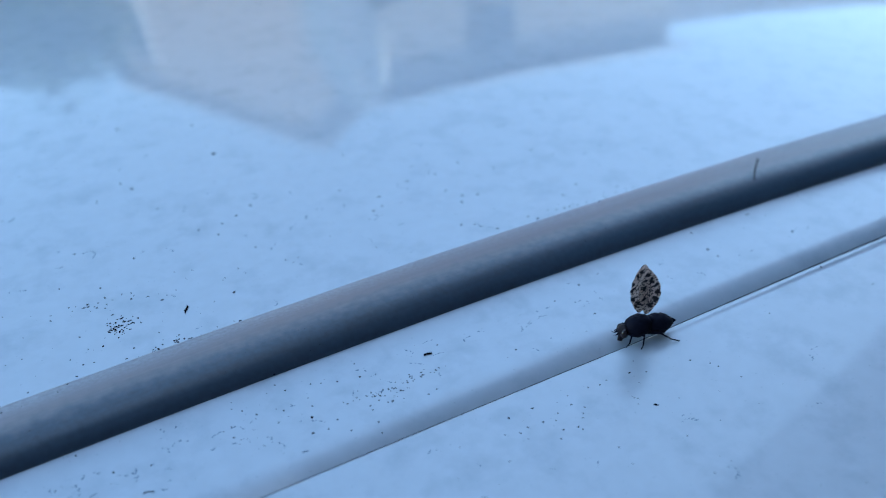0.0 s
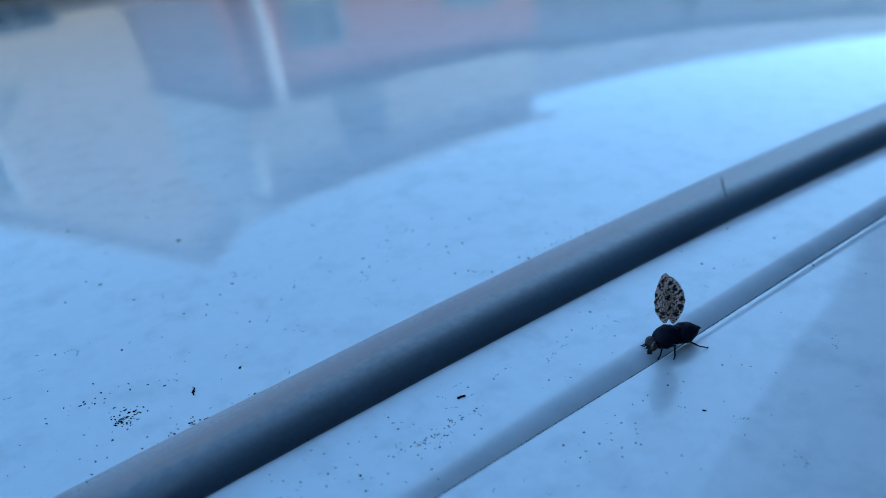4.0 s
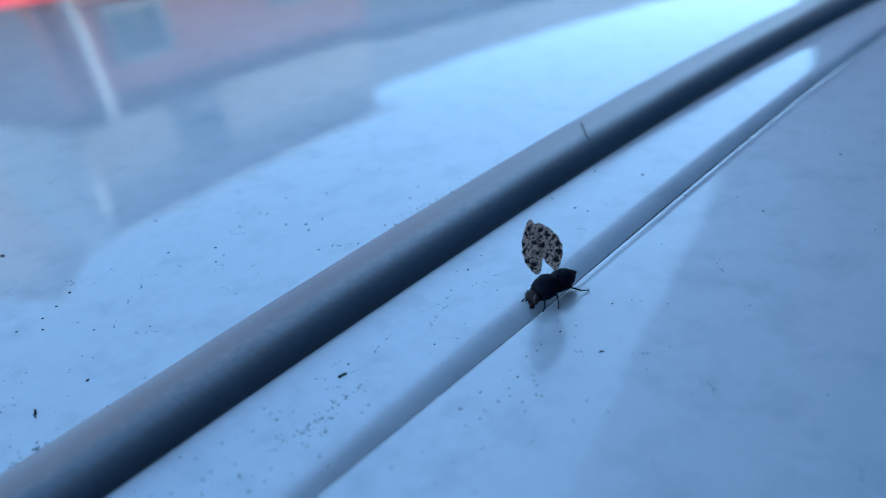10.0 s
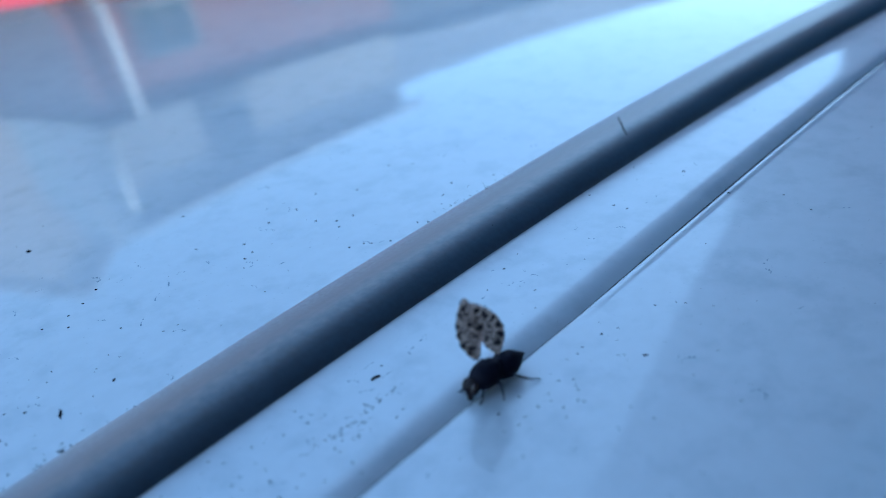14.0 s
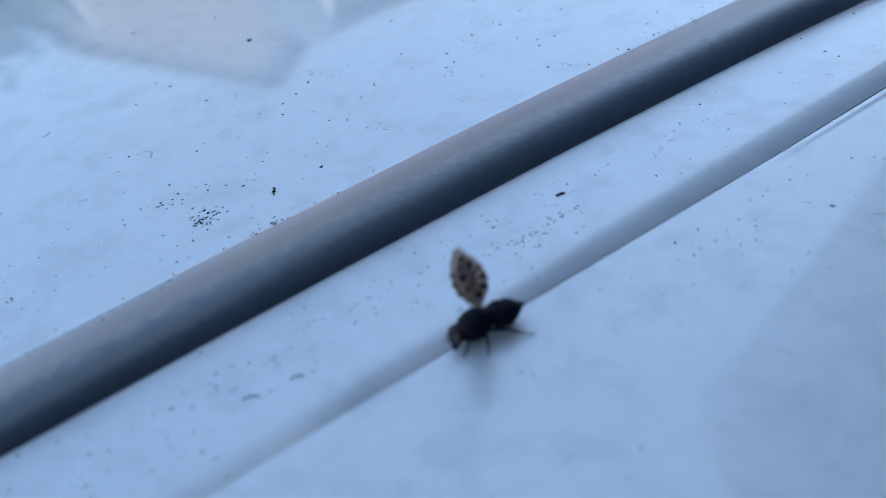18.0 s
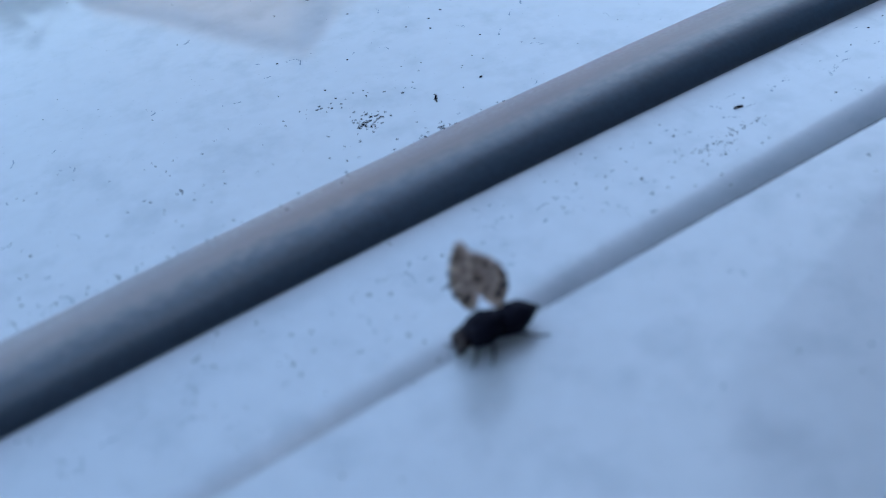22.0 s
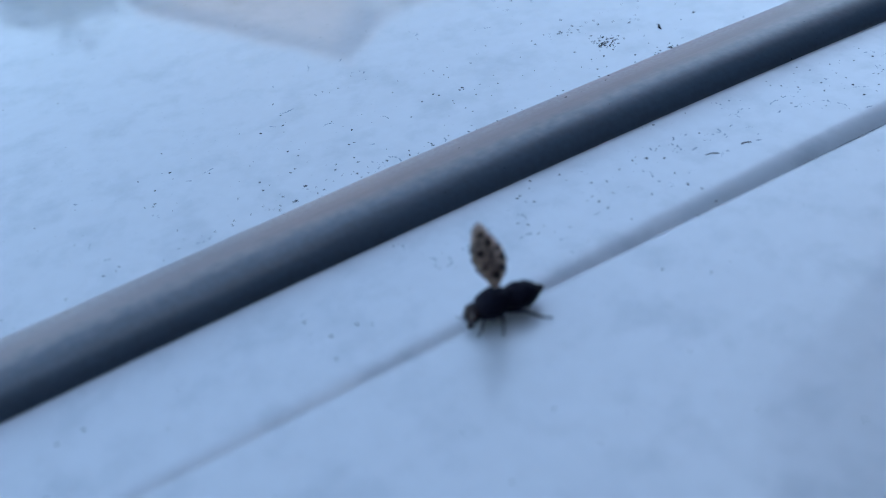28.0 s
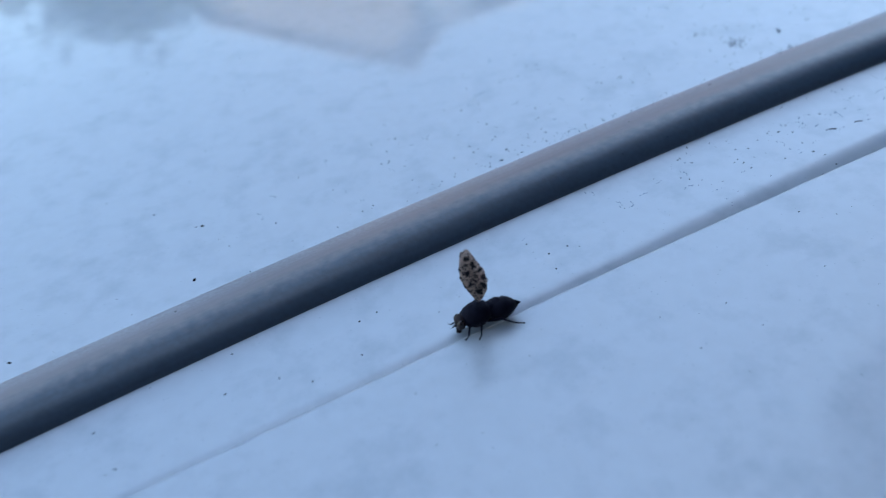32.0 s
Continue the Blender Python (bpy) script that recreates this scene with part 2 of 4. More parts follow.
def box(bm, lo, hi, bevel=0.0):
    c = [(a + b) / 2 for a, b in zip(lo, hi)]
    s = [b - a for a, b in zip(lo, hi)]
    r = bmesh.ops.create_cube(bm, size=1, matrix=Matrix.Translation(c) @ Matrix.Diagonal((*s, 1)))
    if bevel:
        es = {e for v in r["verts"] for e in v.link_edges}
        bmesh.ops.bevel(bm, geom=list(es), offset=bevel, segments=2, affect="EDGES")
    return bm


def boxed(lo, hi, bevel=0.0):
    return box(bmesh.new(), lo, hi, bevel)


def tube(bm, a, b, r0, r1, n=8):
    a, b = Vector(a), Vector(b)
    m = Matrix.Translation((a + b) / 2) @ (b - a).to_track_quat("Z", "Y").to_matrix().to_4x4()
    bmesh.ops.create_cone(bm, cap_ends=True, segments=n, radius1=r0, radius2=r1, depth=(b - a).length, matrix=m)
    return bm


def ball(bm, c, radii, turn=(0, 0, 0), seg=16):
    m = Matrix.Translation(c) @ Euler([radians(a) for a in turn]).to_matrix().to_4x4() @ Matrix.Diagonal((*radii, 1))
    bmesh.ops.create_uvsphere(bm, u_segments=seg, v_segments=max(6, seg * 2 // 3), radius=1, matrix=m)
    return bm


def sheet(us, vs, place):
    """A grid of quads over two lists of parameters."""
    bm = bmesh.new()
    rows = [[bm.verts.new(place(u, v)) for v in vs] for u in us]
    for a, b in zip(rows, rows[1:]):
        for j in range(len(vs) - 1):
            bm.faces.new((a[j], b[j], b[j + 1], a[j + 1]))
    return bm


def steps(*runs):
    """Values along stretches (from, to, count), without doubles."""
    out = []
    for a, b, n in runs:
        out += [a + (b - a) * i / n for i in range(n)]
    return out + [runs[-1][1]]


# ---- the roof's own plan: x along the trim, y across the roof, in units of 24.6 mm ----
UNIT, MID = 0.0246, Vector((-3.0, -1.0, 0.0))
UP = Vector((0.09, 0.081, 1.0)).normalized()
LEVEL = UP.rotation_difference(Vector((0, 0, 1))).to_matrix()
ROOF_Z = 1.45
BEND_X, BEND_Y = 0.01187, 0.01103


def on_car(x, y, z):
    return Vector((0, 0, ROOF_Z)) + UNIT * (LEVEL @ (Vector((x, y, z)) - MID))


def dome(x, y):
    """Crown of the roof; beyond 14 units it runs on straight towards its edges."""
    def fall(d, bend):
        d = abs(d)
        return bend * (d * d / 2 if d < 14 else 98 + 14 * (d - 14))
    return -(fall(x + 3, BEND_X) + fall(y + 1, BEND_Y))


def trim_y(x):
    return -1.23 - 0.0026 * x * x


def ramp_top_y(x):
    """Upper edge of the slope down to the joint; the slope narrows towards the rear."""
    wide = -1.685 + 0.030 * (max(x, -9) + 2) - 0.0006 * max(0, abs(x) - 9) ** 2
    return seam_y(x) + (wide - seam_y(x)) * min(1, max(0.42, (x + 9.4) / 3.4))


def seam_y(x):
    return -1.815 - 0.028 * min(1, max(0, -x / 3)) + 0.030 * max(x + 3, 0) + 0.012 * min(x + 3, 0) - 0.0006 * max(0, abs(x) - 9) ** 2


def depth(x):
    """How far the roof skin dips towards the joint; it shallows out to the rear."""
    return 0.008 + 0.037 * min(1, max(0, (x + 8.1) / 4.6)) ** 1.1


LIP = 0.036          # width of the near panel's rounded edge


def surf(x, y):
    """Height of the painted surface."""
    a, b = ramp_top_y(x), seam_y(x)
    z = dome(x, y)
    if y >= b:
        u = min(1, max(0, (a + 0.03 - y) / (a + 0.03 - b)))
        z -= depth(x) * (u * u / 1.3 if u < 0.65 else u - 0.325) / 0.675
    elif y > b - 0.3:
        z += 0.0105 * (1 - (b - y) / 0.3) ** 2 * min(1, max(0, (x + 2.2) / 2.2))
    if b - LIP < y < b:
        z += 0.004 * min(1, max(0, (x + 3.4) / 1.5)) * math.sin(math.pi * (b - y) / LIP)
    rise = y - trim_y(x)
    if -0.12 < rise < 0.0:
        z += 0.012 * (1 + rise / 0.12) ** 2
    elif 0.0 <= rise < 0.3:
        z += 0.012 * (1 - rise / 0.3)
    if y < -6:
        z -= 0.035 * (-6 - y) ** 2
    return z


XS = steps((-45, -20, 14), (-20, -10, 20), (-10, 4, 120), (4, 12, 24), (12, 30, 18), (30, 42, 7))


def gap(x):
    """Half-width of the open joint; it closes to a pressed crease towards the rear."""
    return 0.0014 * min(1, max(0.02, (x + 5.4) / 0.8)) + 0.0012 * min(1, max(0, (x + 3) / 2))

# ---- the white car under the fly ----
car = empty("parked_car", "pale blue-white car with dusty roof, parked in shade", "car")


def roof_v(x, j):
    """Rows across the main roof skin, from the seam's folded edge to the far side."""
    s, r = seam_y(x), ramp_top_y(x)
    if j == 0:
        return s + gap(x), -0.05
    if j <= 12:
        return s + gap(x) + (r + 0.03 - s) * (j - 1) / 11, 0.0
    far = [0.05, 0.08, 0.12, 0.18, 0.23, 0.27, 0.30, 0.33, 0.36, 0.39, 0.42, 0.45, 0.48, 0.52, 0.6, 0.7, 0.8, 1.0, 1.3, 1.7, 2.2, 3, 4, 5, 6.5, 8, 10, 12, 14, 16, 18, 20, 22, 25, 28, 32, 36, 40]
    return r + far[j - 13], 0.0


def roof_at(x, j):
    y, dz = roof_v(x, j)
    return on_car(x, y, surf(x, y) + dz)


part("roof_panel", sheet(XS, range(51), roof_at), PAINT, car, "pale glossy roof paint, specked with dirt", True)


def side_at(x, j):
    s = seam_y(x)
    if j == 0:
        return on_car(x, s - gap(x), surf(x, s) - 0.05)
    if j < 4:
        y = s - gap(x) - (0.0, 0.009, 0.020)[j - 1]
        return on_car(x, y, surf(x, y))
    y = s - [0.029, LIP + 0.002, 0.05, 0.09, 0.12, 0.16, 0.2, 0.25, 0.3, 0.5, 0.8, 1.2, 1.7, 2.3, 3, 4, 5, 6, 7, 8, 9, 10][j - 4]
    return on_car(x, y, surf(x, y))


part("side_panel", sheet(XS, range(26), lambda x, j: side_at(x, 25 - j)), PAINT, car, "pale glossy panel beyond the seam", True)
def joint_line_at(x, j):
    """Thin dark strip raised into view for the shaded joint, against the near panel's lip."""
    w = 0.016 * gap(x) / 0.0026
    top = surf(x, seam_y(x) - 0.001) - 0.004
    y, z = ((-0.002, -0.06), (-0.002, 0.0), (w * 0.5, 0.0015), (w, -0.003), (w, -0.07))[j]
    return on_car(x, seam_y(x) + y, top + z)


part("seam_gap", sheet(XS, range(5), joint_line_at), GAP, car, "thin dark panel joint")

TRIM_H, CREST = 0.094, 0.36          # height, share of the width at which it is highest


def trim_w(x):
    """Width of the moulding; it broadens towards the front."""
    return 0.42 + 0.0125 * min(8, max(-4, x + 3))


def trim_height(u):
    """Section of the moulding over its width: a steep near flank and a broad back that slopes away."""
    if u < CREST:
        return TRIM_H * max(0, 1 - ((CREST - u) / CREST) ** 1.9) ** 0.5
    v = min(1, (u - CREST) / (1 - CREST))
    return TRIM_H * (1 - 0.46 * v ** 1.5) * (1 - max(0, (v - 0.72) / 0.28) ** 2.2)


def trim_at(x, k):
    """Rubber moulding: k from 0 (near foot) to 1 (far foot)."""
    u = k ** 1.6
    wave = 1 + 0.03 * noise.noise(Vector((x * 1.3, k * 2, 0))) + 0.015 * noise.noise(Vector((x * 6, k * 4, 3)))
    y = trim_y(x) - 0.014 + trim_w(x) * u
    return on_car(x, y, dome(x, y) + trim_height(u) * wave - (0.012 if k in (0, 1) else 0))


def bead_at(x, j):
    """Narrow rolled paint edge along the trim's near foot."""
    a = math.pi * j / 5
    y = trim_y(x) - 0.016 - 0.006 * math.cos(a)
    return on_car(x, y, surf(x, y) + 0.0012 * math.sin(a) - 0.0005)


part("rolled_edge", sheet(XS, range(6), bead_at), PAINT, car, "narrow pale rolled edge beside the trim", True)
TRIM_K = [i / 30 for i in range(31)]
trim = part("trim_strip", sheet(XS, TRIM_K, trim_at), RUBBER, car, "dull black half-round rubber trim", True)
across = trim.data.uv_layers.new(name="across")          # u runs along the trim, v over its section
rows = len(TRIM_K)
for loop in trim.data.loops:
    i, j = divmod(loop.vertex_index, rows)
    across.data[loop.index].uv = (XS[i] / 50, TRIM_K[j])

# ---- the fly ----
fly = empty("fly", "small black fly with raised speckled wings walking on car paint", "fly")
FU = UNIT * 0.256          # body length in metres


# dark blotches of a wing, outwards and upwards from its root, and their radius, in body lengths
BLOTCHES = [(0.03, 0.80, 0.035), (0.09, 0.68, 0.035), (0.15, 0.56, 0.035), (0.18, 0.42, 0.045), (0.15, 0.27, 0.05), (-0.05, 0.52, 0.045),
            (-0.01, 0.68, 0.02), (-0.04, 0.34, 0.025), (0.06, 0.44, 0.02), (0.06, 0.16, 0.04), (-0.07, 0.66, 0.02)]


def wing_material(s):
    """Thin cream blade, freckled and blotched in dark brown, that lets some light through."""
    m = material("speckled_wing", (0.66, 0.53, 0.47), 0.5, vary=0.2, size=1500)
    n, l = m.node_tree.nodes, m.node_tree.links
    b = n["Principled BSDF"]
    src = b.inputs["Base Color"].links[0].from_socket
    pos = n["Texture Coordinate"]
    warp, bend = n.new("ShaderNodeTexNoise"), n.new("ShaderNodeVectorMath")
    warp.inputs["Scale"].default_value, warp.inputs["Detail"].default_value = 2600, 3
    l.new(pos.outputs["Object"], warp.inputs["Vector"])
    bend.operation = "MULTIPLY_ADD"
    bend.inputs[1].default_value = [0.16 * FU] * 3
    l.new(warp.outputs["Color"], bend.inputs[0])
    l.new(pos.outputs["Object"], bend.inputs[2])
    near = None
    for x, z, r in BLOTCHES:
        d, less = n.new("ShaderNodeVectorMath"), n.new("ShaderNodeMath")
        d.operation, less.operation = "DISTANCE", "SUBTRACT"
        d.inputs[1].default_value = ((s * x + 0.08) * FU, 0.10 * FU, (z + 0.08) * FU)
        less.inputs[1].default_value = r * FU
        l.new(bend.outputs[0], d.inputs[0])
        l.new(d.outputs["Value"], less.inputs[0])
        if near is None:
            near = less
        else:
            low = n.new("ShaderNodeMath")
            low.operation = "MINIMUM"
            l.new(near.outputs[0], low.inputs[0])
            l.new(less.outputs[0], low.inputs[1])
            near = low
    blot, freckle = n.new("ShaderNodeMapRange"), n.new("ShaderNodeMapRange")
    blot.inputs[1].default_value, blot.inputs[2].default_value = 0.0, 0.025 * FU
    l.new(near.outputs[0], blot.inputs[0])
    dots = n.new("ShaderNodeTexNoise")
    dots.inputs["Scale"].default_value, dots.inputs["Detail"].default_value = 4200, 2
    l.new(pos.outputs["Object"], dots.inputs["Vector"])
    freckle.inputs[1].default_value, freckle.inputs[2].default_value = 0.39, 0.47
    l.new(dots.outputs[0], freckle.inputs[0])
    both = n.new("ShaderNodeMath")
    both.operation = "MULTIPLY"
    l.new(blot.outputs[0], both.inputs[0])
    l.new(freckle.outputs[0], both.inputs[1])
    mix = n.new("ShaderNodeMix")
    mix.data_type = "RGBA"
    mix.inputs["A"].default_value = (0.03, 0.024, 0.026, 1)
    l.new(both.outputs[0], mix.inputs["Factor"])
    l.new(src, mix.inputs["B"])
    l.new(mix.outputs["Result"], b.inputs["Base Color"])
    glow, join = n.new("ShaderNodeBsdfTranslucent"), n.new("ShaderNodeMixShader")
    join.inputs[0].default_value = 0.6
    l.new(mix.outputs["Result"], glow.inputs["Color"])
    l.new(b.outputs[0], join.inputs[1])
    l.new(glow.outputs[0], join.inputs[2])
    l.new(join.outputs[0], n["Material Output"].inputs["Surface"])
    return m


def fly_point(x, y, z):
    return Vector((x * 1.06, y, z - 0.06)) * FU


def blob(c, radii, turn=(0, 0, 0), seg=20, rough=0.0):
    bm = ball(bmesh.new(), fly_point(*c), [r * FU for r in radii], turn, seg)
    if rough:
        for v in bm.verts:
            v.co += v.normal * FU * rough * (noise.noise(v.co * 2500) + 0.5 * noise.noise(v.co * 6000))
    return bm


# the head points to -x, the abdomen to +x; z = 0 under the feet
def build_fly():
    th = blob((-0.16, 0, 0.28), (0.245, 0.19, 0.20), (0, -8, 0), 20, 0.025)
    part("thorax", th, FLYBODY, fly, "", True)
    ab = blob((0.19, 0, 0.265), (0.275, 0.17, 0.165), (0, 8, 0), 20, 0.025)
    for v in ab.verts:                       # pointed end
        k = max(0, v.co.x / FU - 0.30) / 0.17
        v.co.y *= 1 - 0.30 * k
        v.co.z = FU * (0.23 + (v.co.z / FU - 0.23) * (1 - 0.30 * k))
    a = part("abdomen", ab, FLYBODY, fly, "", True)
    tip = bmesh.new()
    tube(tip, fly_point(0.42, 0, 0.27), fly_point(0.495, 0, 0.255), 0.05 * FU, 0.008 * FU, 8)
    part("tail_tip", tip, FLYBODY, a, "", True)
    sc = blob((0.03, 0, 0.37), (0.09, 0.09, 0.06), (0, 8, 0), 12)
    part("scutellum", sc, FLYBODY, fly, "", True)
    hd = part("head", blob((-0.41, 0, 0.215), (0.085, 0.125, 0.12), (0, 10, 0), 16, 0.015), FLYHEAD, fly, "dark reddish-brown head", True)
    for s in (-1, 1):
        part("eye", blob((-0.425, s * 0.085, 0.23), (0.06, 0.05, 0.085), (0, 10, 0), 14), EYE, hd, "dark red compound eye", True)
        an = bmesh.new()
        tube(an, fly_point(-0.49, s * 0.03, 0.22), fly_point(-0.535, s * 0.035, 0.19), 0.016 * FU, 0.012 * FU, 6)
        tube(an, fly_point(-0.535, s * 0.035, 0.19), fly_point(-0.59, s * 0.06, 0.22), 0.006 * FU, 0.003 * FU, 5)
        part("antenna", an, FLYBODY, hd, "", True)
    mo = bmesh.new()
    tube(mo, fly_point(-0.44, 0, 0.13), fly_point(-0.45, 0, 0.05), 0.035 * FU, 0.045 * FU, 8)
    part("proboscis", mo, FLYHEAD, hd, "", True)


build_fly()
LEGS = []


def leg(name, hip, knee, ankle, toe):
    """Leg in three segments; its mesh turns about the hip."""
    bm = bmesh.new()
    h = Vector(hip)
    pts = [(Vector(p) - h) * FU for p in (hip, knee, ankle, toe)]
    for (a, b), (r0, r1) in zip(zip(pts, pts[1:]), ((0.026, 0.019), (0.016, 0.011), (0.011, 0.009))):
        tube(bm, a, b, r0 * FU, r1 * FU, 7)
    for p, r in zip(pts[1:], (0.019, 0.012, 0.013)):
        ball(bm, p, [r * FU] * 3, seg=8)
    ob = part(name, bm, FLYBODY, fly, "", True)
    ob.location = h * FU
    LEGS.append(ob)
    return ob


for s in (-1, 1):
    leg("leg", (-0.27, s * 0.09, 0.13), (-0.36, s * 0.18, 0.17), (-0.40, s * 0.21, 0.05), (-0.46, s * 0.23, 0.008))
    leg("leg", (-0.15, s * 0.10, 0.12), (-0.17, s * 0.25, 0.19), (-0.20, s * 0.31, 0.05), (-0.24, s * 0.34, 0.008))
    leg("leg", (-0.04, s * 0.10, 0.12), (0.14, s * 0.23, 0.17), (0.32, s * 0.28, 0.05), (0.45, s * 0.31, 0.010))


def wing(s):
    """Raised wing, hinged at the thorax; the blade lies in the x-z plane of its own space, root at the origin."""
    bm = bmesh.new()
    n, long = 22, 0.95 if s > 0 else 0.92
    rows = []
    for i in range(n + 1):
        u = i / n
        w = 0.05 + (0.31 if s > 0 else 0.27) * math.sin(math.pi * u ** 0.95) ** 0.8
        w *= 1 + 0.05 * math.sin(33 * u + s) * min(1, 4 * (1 - u))
        mid = s * (0.05 if s > 0 else 0.035) * math.sin(math.pi * u ** 0.85)
        row = []
        for j in range(9):
            x = mid + w * (j / 8 - 0.5)
            y = 0.03 * math.sin(math.pi * j / 8) * math.sin(math.pi * u) + 0.006 * math.sin(9 * u + j)
            row.append(bm.verts.new(Vector((x, y, long * u)) * FU))
        rows.append(row)
    for a, b in zip(rows, rows[1:]):
        for j in range(8):
            bm.faces.new((a[j], a[j + 1], b[j + 1], b[j]))
    bmesh.ops.solidify(bm, geom=bm.faces[:], thickness=0.008 * FU)
    w = part("wing", bm, wing_material(s), fly, "raised wing mottled in brown and cream", True)
    veins = bmesh.new()
    for k in (-0.10, -0.03, 0.04, 0.11):
        tube(veins, Vector((0.1 * k, 0.012, 0.02)) * FU, Vector((k * 0.8 + s * 0.05, 0.03, 0.70 - abs(k))) * FU, 0.004 * FU, 0.002 * FU, 5)
    part("veins", veins, FLYBODY, w, "dark wing veins", True)
    return w


WINGS = [wing(-1), wing(1)]

# seconds, plan x and y of the body's middle, heading
FLY = [
    (0, -2.860, -1.817, -14.0),
    (0.5, -2.860, -1.810, -15.2),
    (1, -2.879, -1.811, -16.5),
    (1.5, -2.867, -1.809, -17.8),
    (2, -2.864, -1.811, -19.0),
    (2.5, -2.867, -1.820, -18.0),
    (4.5, -2.833, -1.806, -16.0),
    (5, -2.863, -1.788, -16.0),
    (5.5, -2.865, -1.776, -17.5),
    (6, -2.882, -1.764, -19.0),
    (6.5, -2.880, -1.772, -19.0),
    (7, -2.867, -1.771, -19.0),
    (7.5, -2.857, -1.794, -18.0),
    (8, -2.848, -1.806, -17.0),
    (8.5, -2.853, -1.815, -15.8),
    (9, -2.846, -1.818, -14.6),
    (9.5, -2.852, -1.819, -13.4),
    (10, -2.876, -1.811, -10.5),
    (10.5, -2.926, -1.805, -10.5),
    (11, -3.002, -1.798, -10.5),
    (11.5, -3.084, -1.807, -10.1),
    (12, -3.141, -1.821, -9.7),
    (12.5, -3.230, -1.825, -9.4),
    (13, -3.315, -1.838, -9.0),
    (13.5, -3.398, -1.845, -9.2),
    (15.5, -3.852, -1.854, -6.0),
    (16, -3.899, -1.878, -6.6),
    (16.5, -4.061, -1.875, -7.0),
    (17, -4.154, -1.853, -7.6),
    (17.5, -4.249, -1.876, -7.9),
    (18, -4.388, -1.880, -8.3),
    (18.5, -4.489, -1.876, -8.6),
    (19, -4.640, -1.857, -9.0),
    (19.5, -4.766, -1.857, -9.4),
    (20, -4.814, -1.878, -9.8),
    (20.5, -4.925, -1.869, -4.5),
    (21, -4.953, -1.847, 0.4),
    (21.5, -5.024, -1.857, -3.0),
    (22, -5.110, -1.877, -7.5),
    (22.5, -5.187, -1.876, -8.4),
    (23, -5.262, -1.890, -7.3),
    (23.5, -5.320, -1.875, -6.9),
    (24, -5.433, -1.878, -6.4),
    (24.5, -5.561, -1.875, -6.0),
    (26.5, -5.846, -1.909, -7.0),
    (27, -5.934, -1.901, -7.3),
    (27.5, -6.044, -1.899, -7.7),
    (28, -6.201, -1.888, -8.0),
    (28.5, -6.302, -1.892, -9.0),
    (29, -6.394, -1.866, -10.0),
    (29.5, -6.524, -1.864, -10.7),
    (30, -6.661, -1.861, -11.3),
    (30.5, -6.834, -1.869, -12.0),
    (31, -6.852, -1.864, -12.7),
    (31.5, -6.968, -1.870, -11.3),
    (32, -7.106, -1.867, -10.0),
]


def motions():
    rows = []
    for t, x, y, turn in FLY:
        n = Vector((BEND_X * (x + 3), BEND_Y * (y + 1), 1)).normalized()
        n = (LEVEL @ n).normalized()
        ahead = LEVEL @ Vector((math.cos(radians(turn)), math.sin(radians(turn)), 0))
        ahead = (ahead - n * ahead.dot(n)).normalized()
        side = n.cross(ahead)
        m = Matrix((ahead, side, n)).transposed().to_4x4()
        m.translation = on_car(x, y, dome(x, y))
        rows.append((t, m))
    walk(fly, rows)
    # seconds, how far the two blades stand apart at their roots, turn about the upright, lean towards the head
    flaps = [(0, 0.5, -8, -4), (0.5, 0.6, -8, -4), (1, 0.7, -8, -4), (1.5, 0.5, -8, -6), (2, 0.5, -8, -6), (2.5, 0.5, -10, -7), (4.3, 0.6, -10, -6), (4.5, 1.1, -12, -3),
             (5, 0.75, -12, -4), (5.5, 0.7, -12, -4), (6, 0.6, -12, -5), (6.5, 1.0, -12, -3), (7, 0.75, -12, -5), (8, 0.95, -20, -7), (9, 1.1, -25, -10), (13, 1.1, -25, -12),
             (15.5, 0.8, -18, -12), (16.5, 0.45, -8, -12), (17, 0.35, -8, -12), (19, 0.1, -12, -10), (20, 0.05, -14, -11), (20.6, 0.3, -10, -11), (21, 1.0, -8, -11), (22, 1.0, -8, -11), (23, 0.6, -6, -12),
             (24.5, 0.6, -5, -12), (26.5, 0.5, -6, -12), (27, 0.45, -8, -13), (28, 0.1, -20, -10), (29, 0.0, -42, -15), (29.5, 0.0, -40, -14), (30, 0.0, -36, -11), (31, 0.0, -36, -9), (32, 0.1, -24, -8)]
    for w, s in zip(WINGS, (-1, 1)):
        rows = []
        for t, apart, turn, lean in flaps:
            root = pose((-0.11 + s * (0.13 * apart - 0.03 * (1 - apart))) * FU, -s * (0.015 + 0.035 * apart) * FU, 0.465 * FU)
            rows.append((t, root @ pose(0, 0, 0, 0, 0, turn) @ pose(0, 0, 0, s * (1 + 3 * apart), lean - s * 7 * apart, 0)))
        walk(w, rows)

    # the legs step in two alternating sets of three while the fly walks, and shuffle a little while it stands
    hips = [ob.location.copy() for ob in LEGS]
    for i, (ob, hip) in enumerate(zip(LEGS, hips)):
        phase = math.pi * ((i % 3 + i // 3) % 2)
        rows = []
        for k in range(257):
            t = k * 0.125
            go = min(1, max(0.12, (t - 9.6) / 0.8))
            a = 2 * math.pi * 1.7 * t * (1 if go > 0.12 else 0.25) + phase
            lift = max(0, math.cos(a)) * 5 * go
            rows.append((t, pose(hip.x, hip.y, hip.z, lift * (1 if hip.y > 0 else -1), 0, 9 * go * math.sin(a))))
        walk(ob, rows)


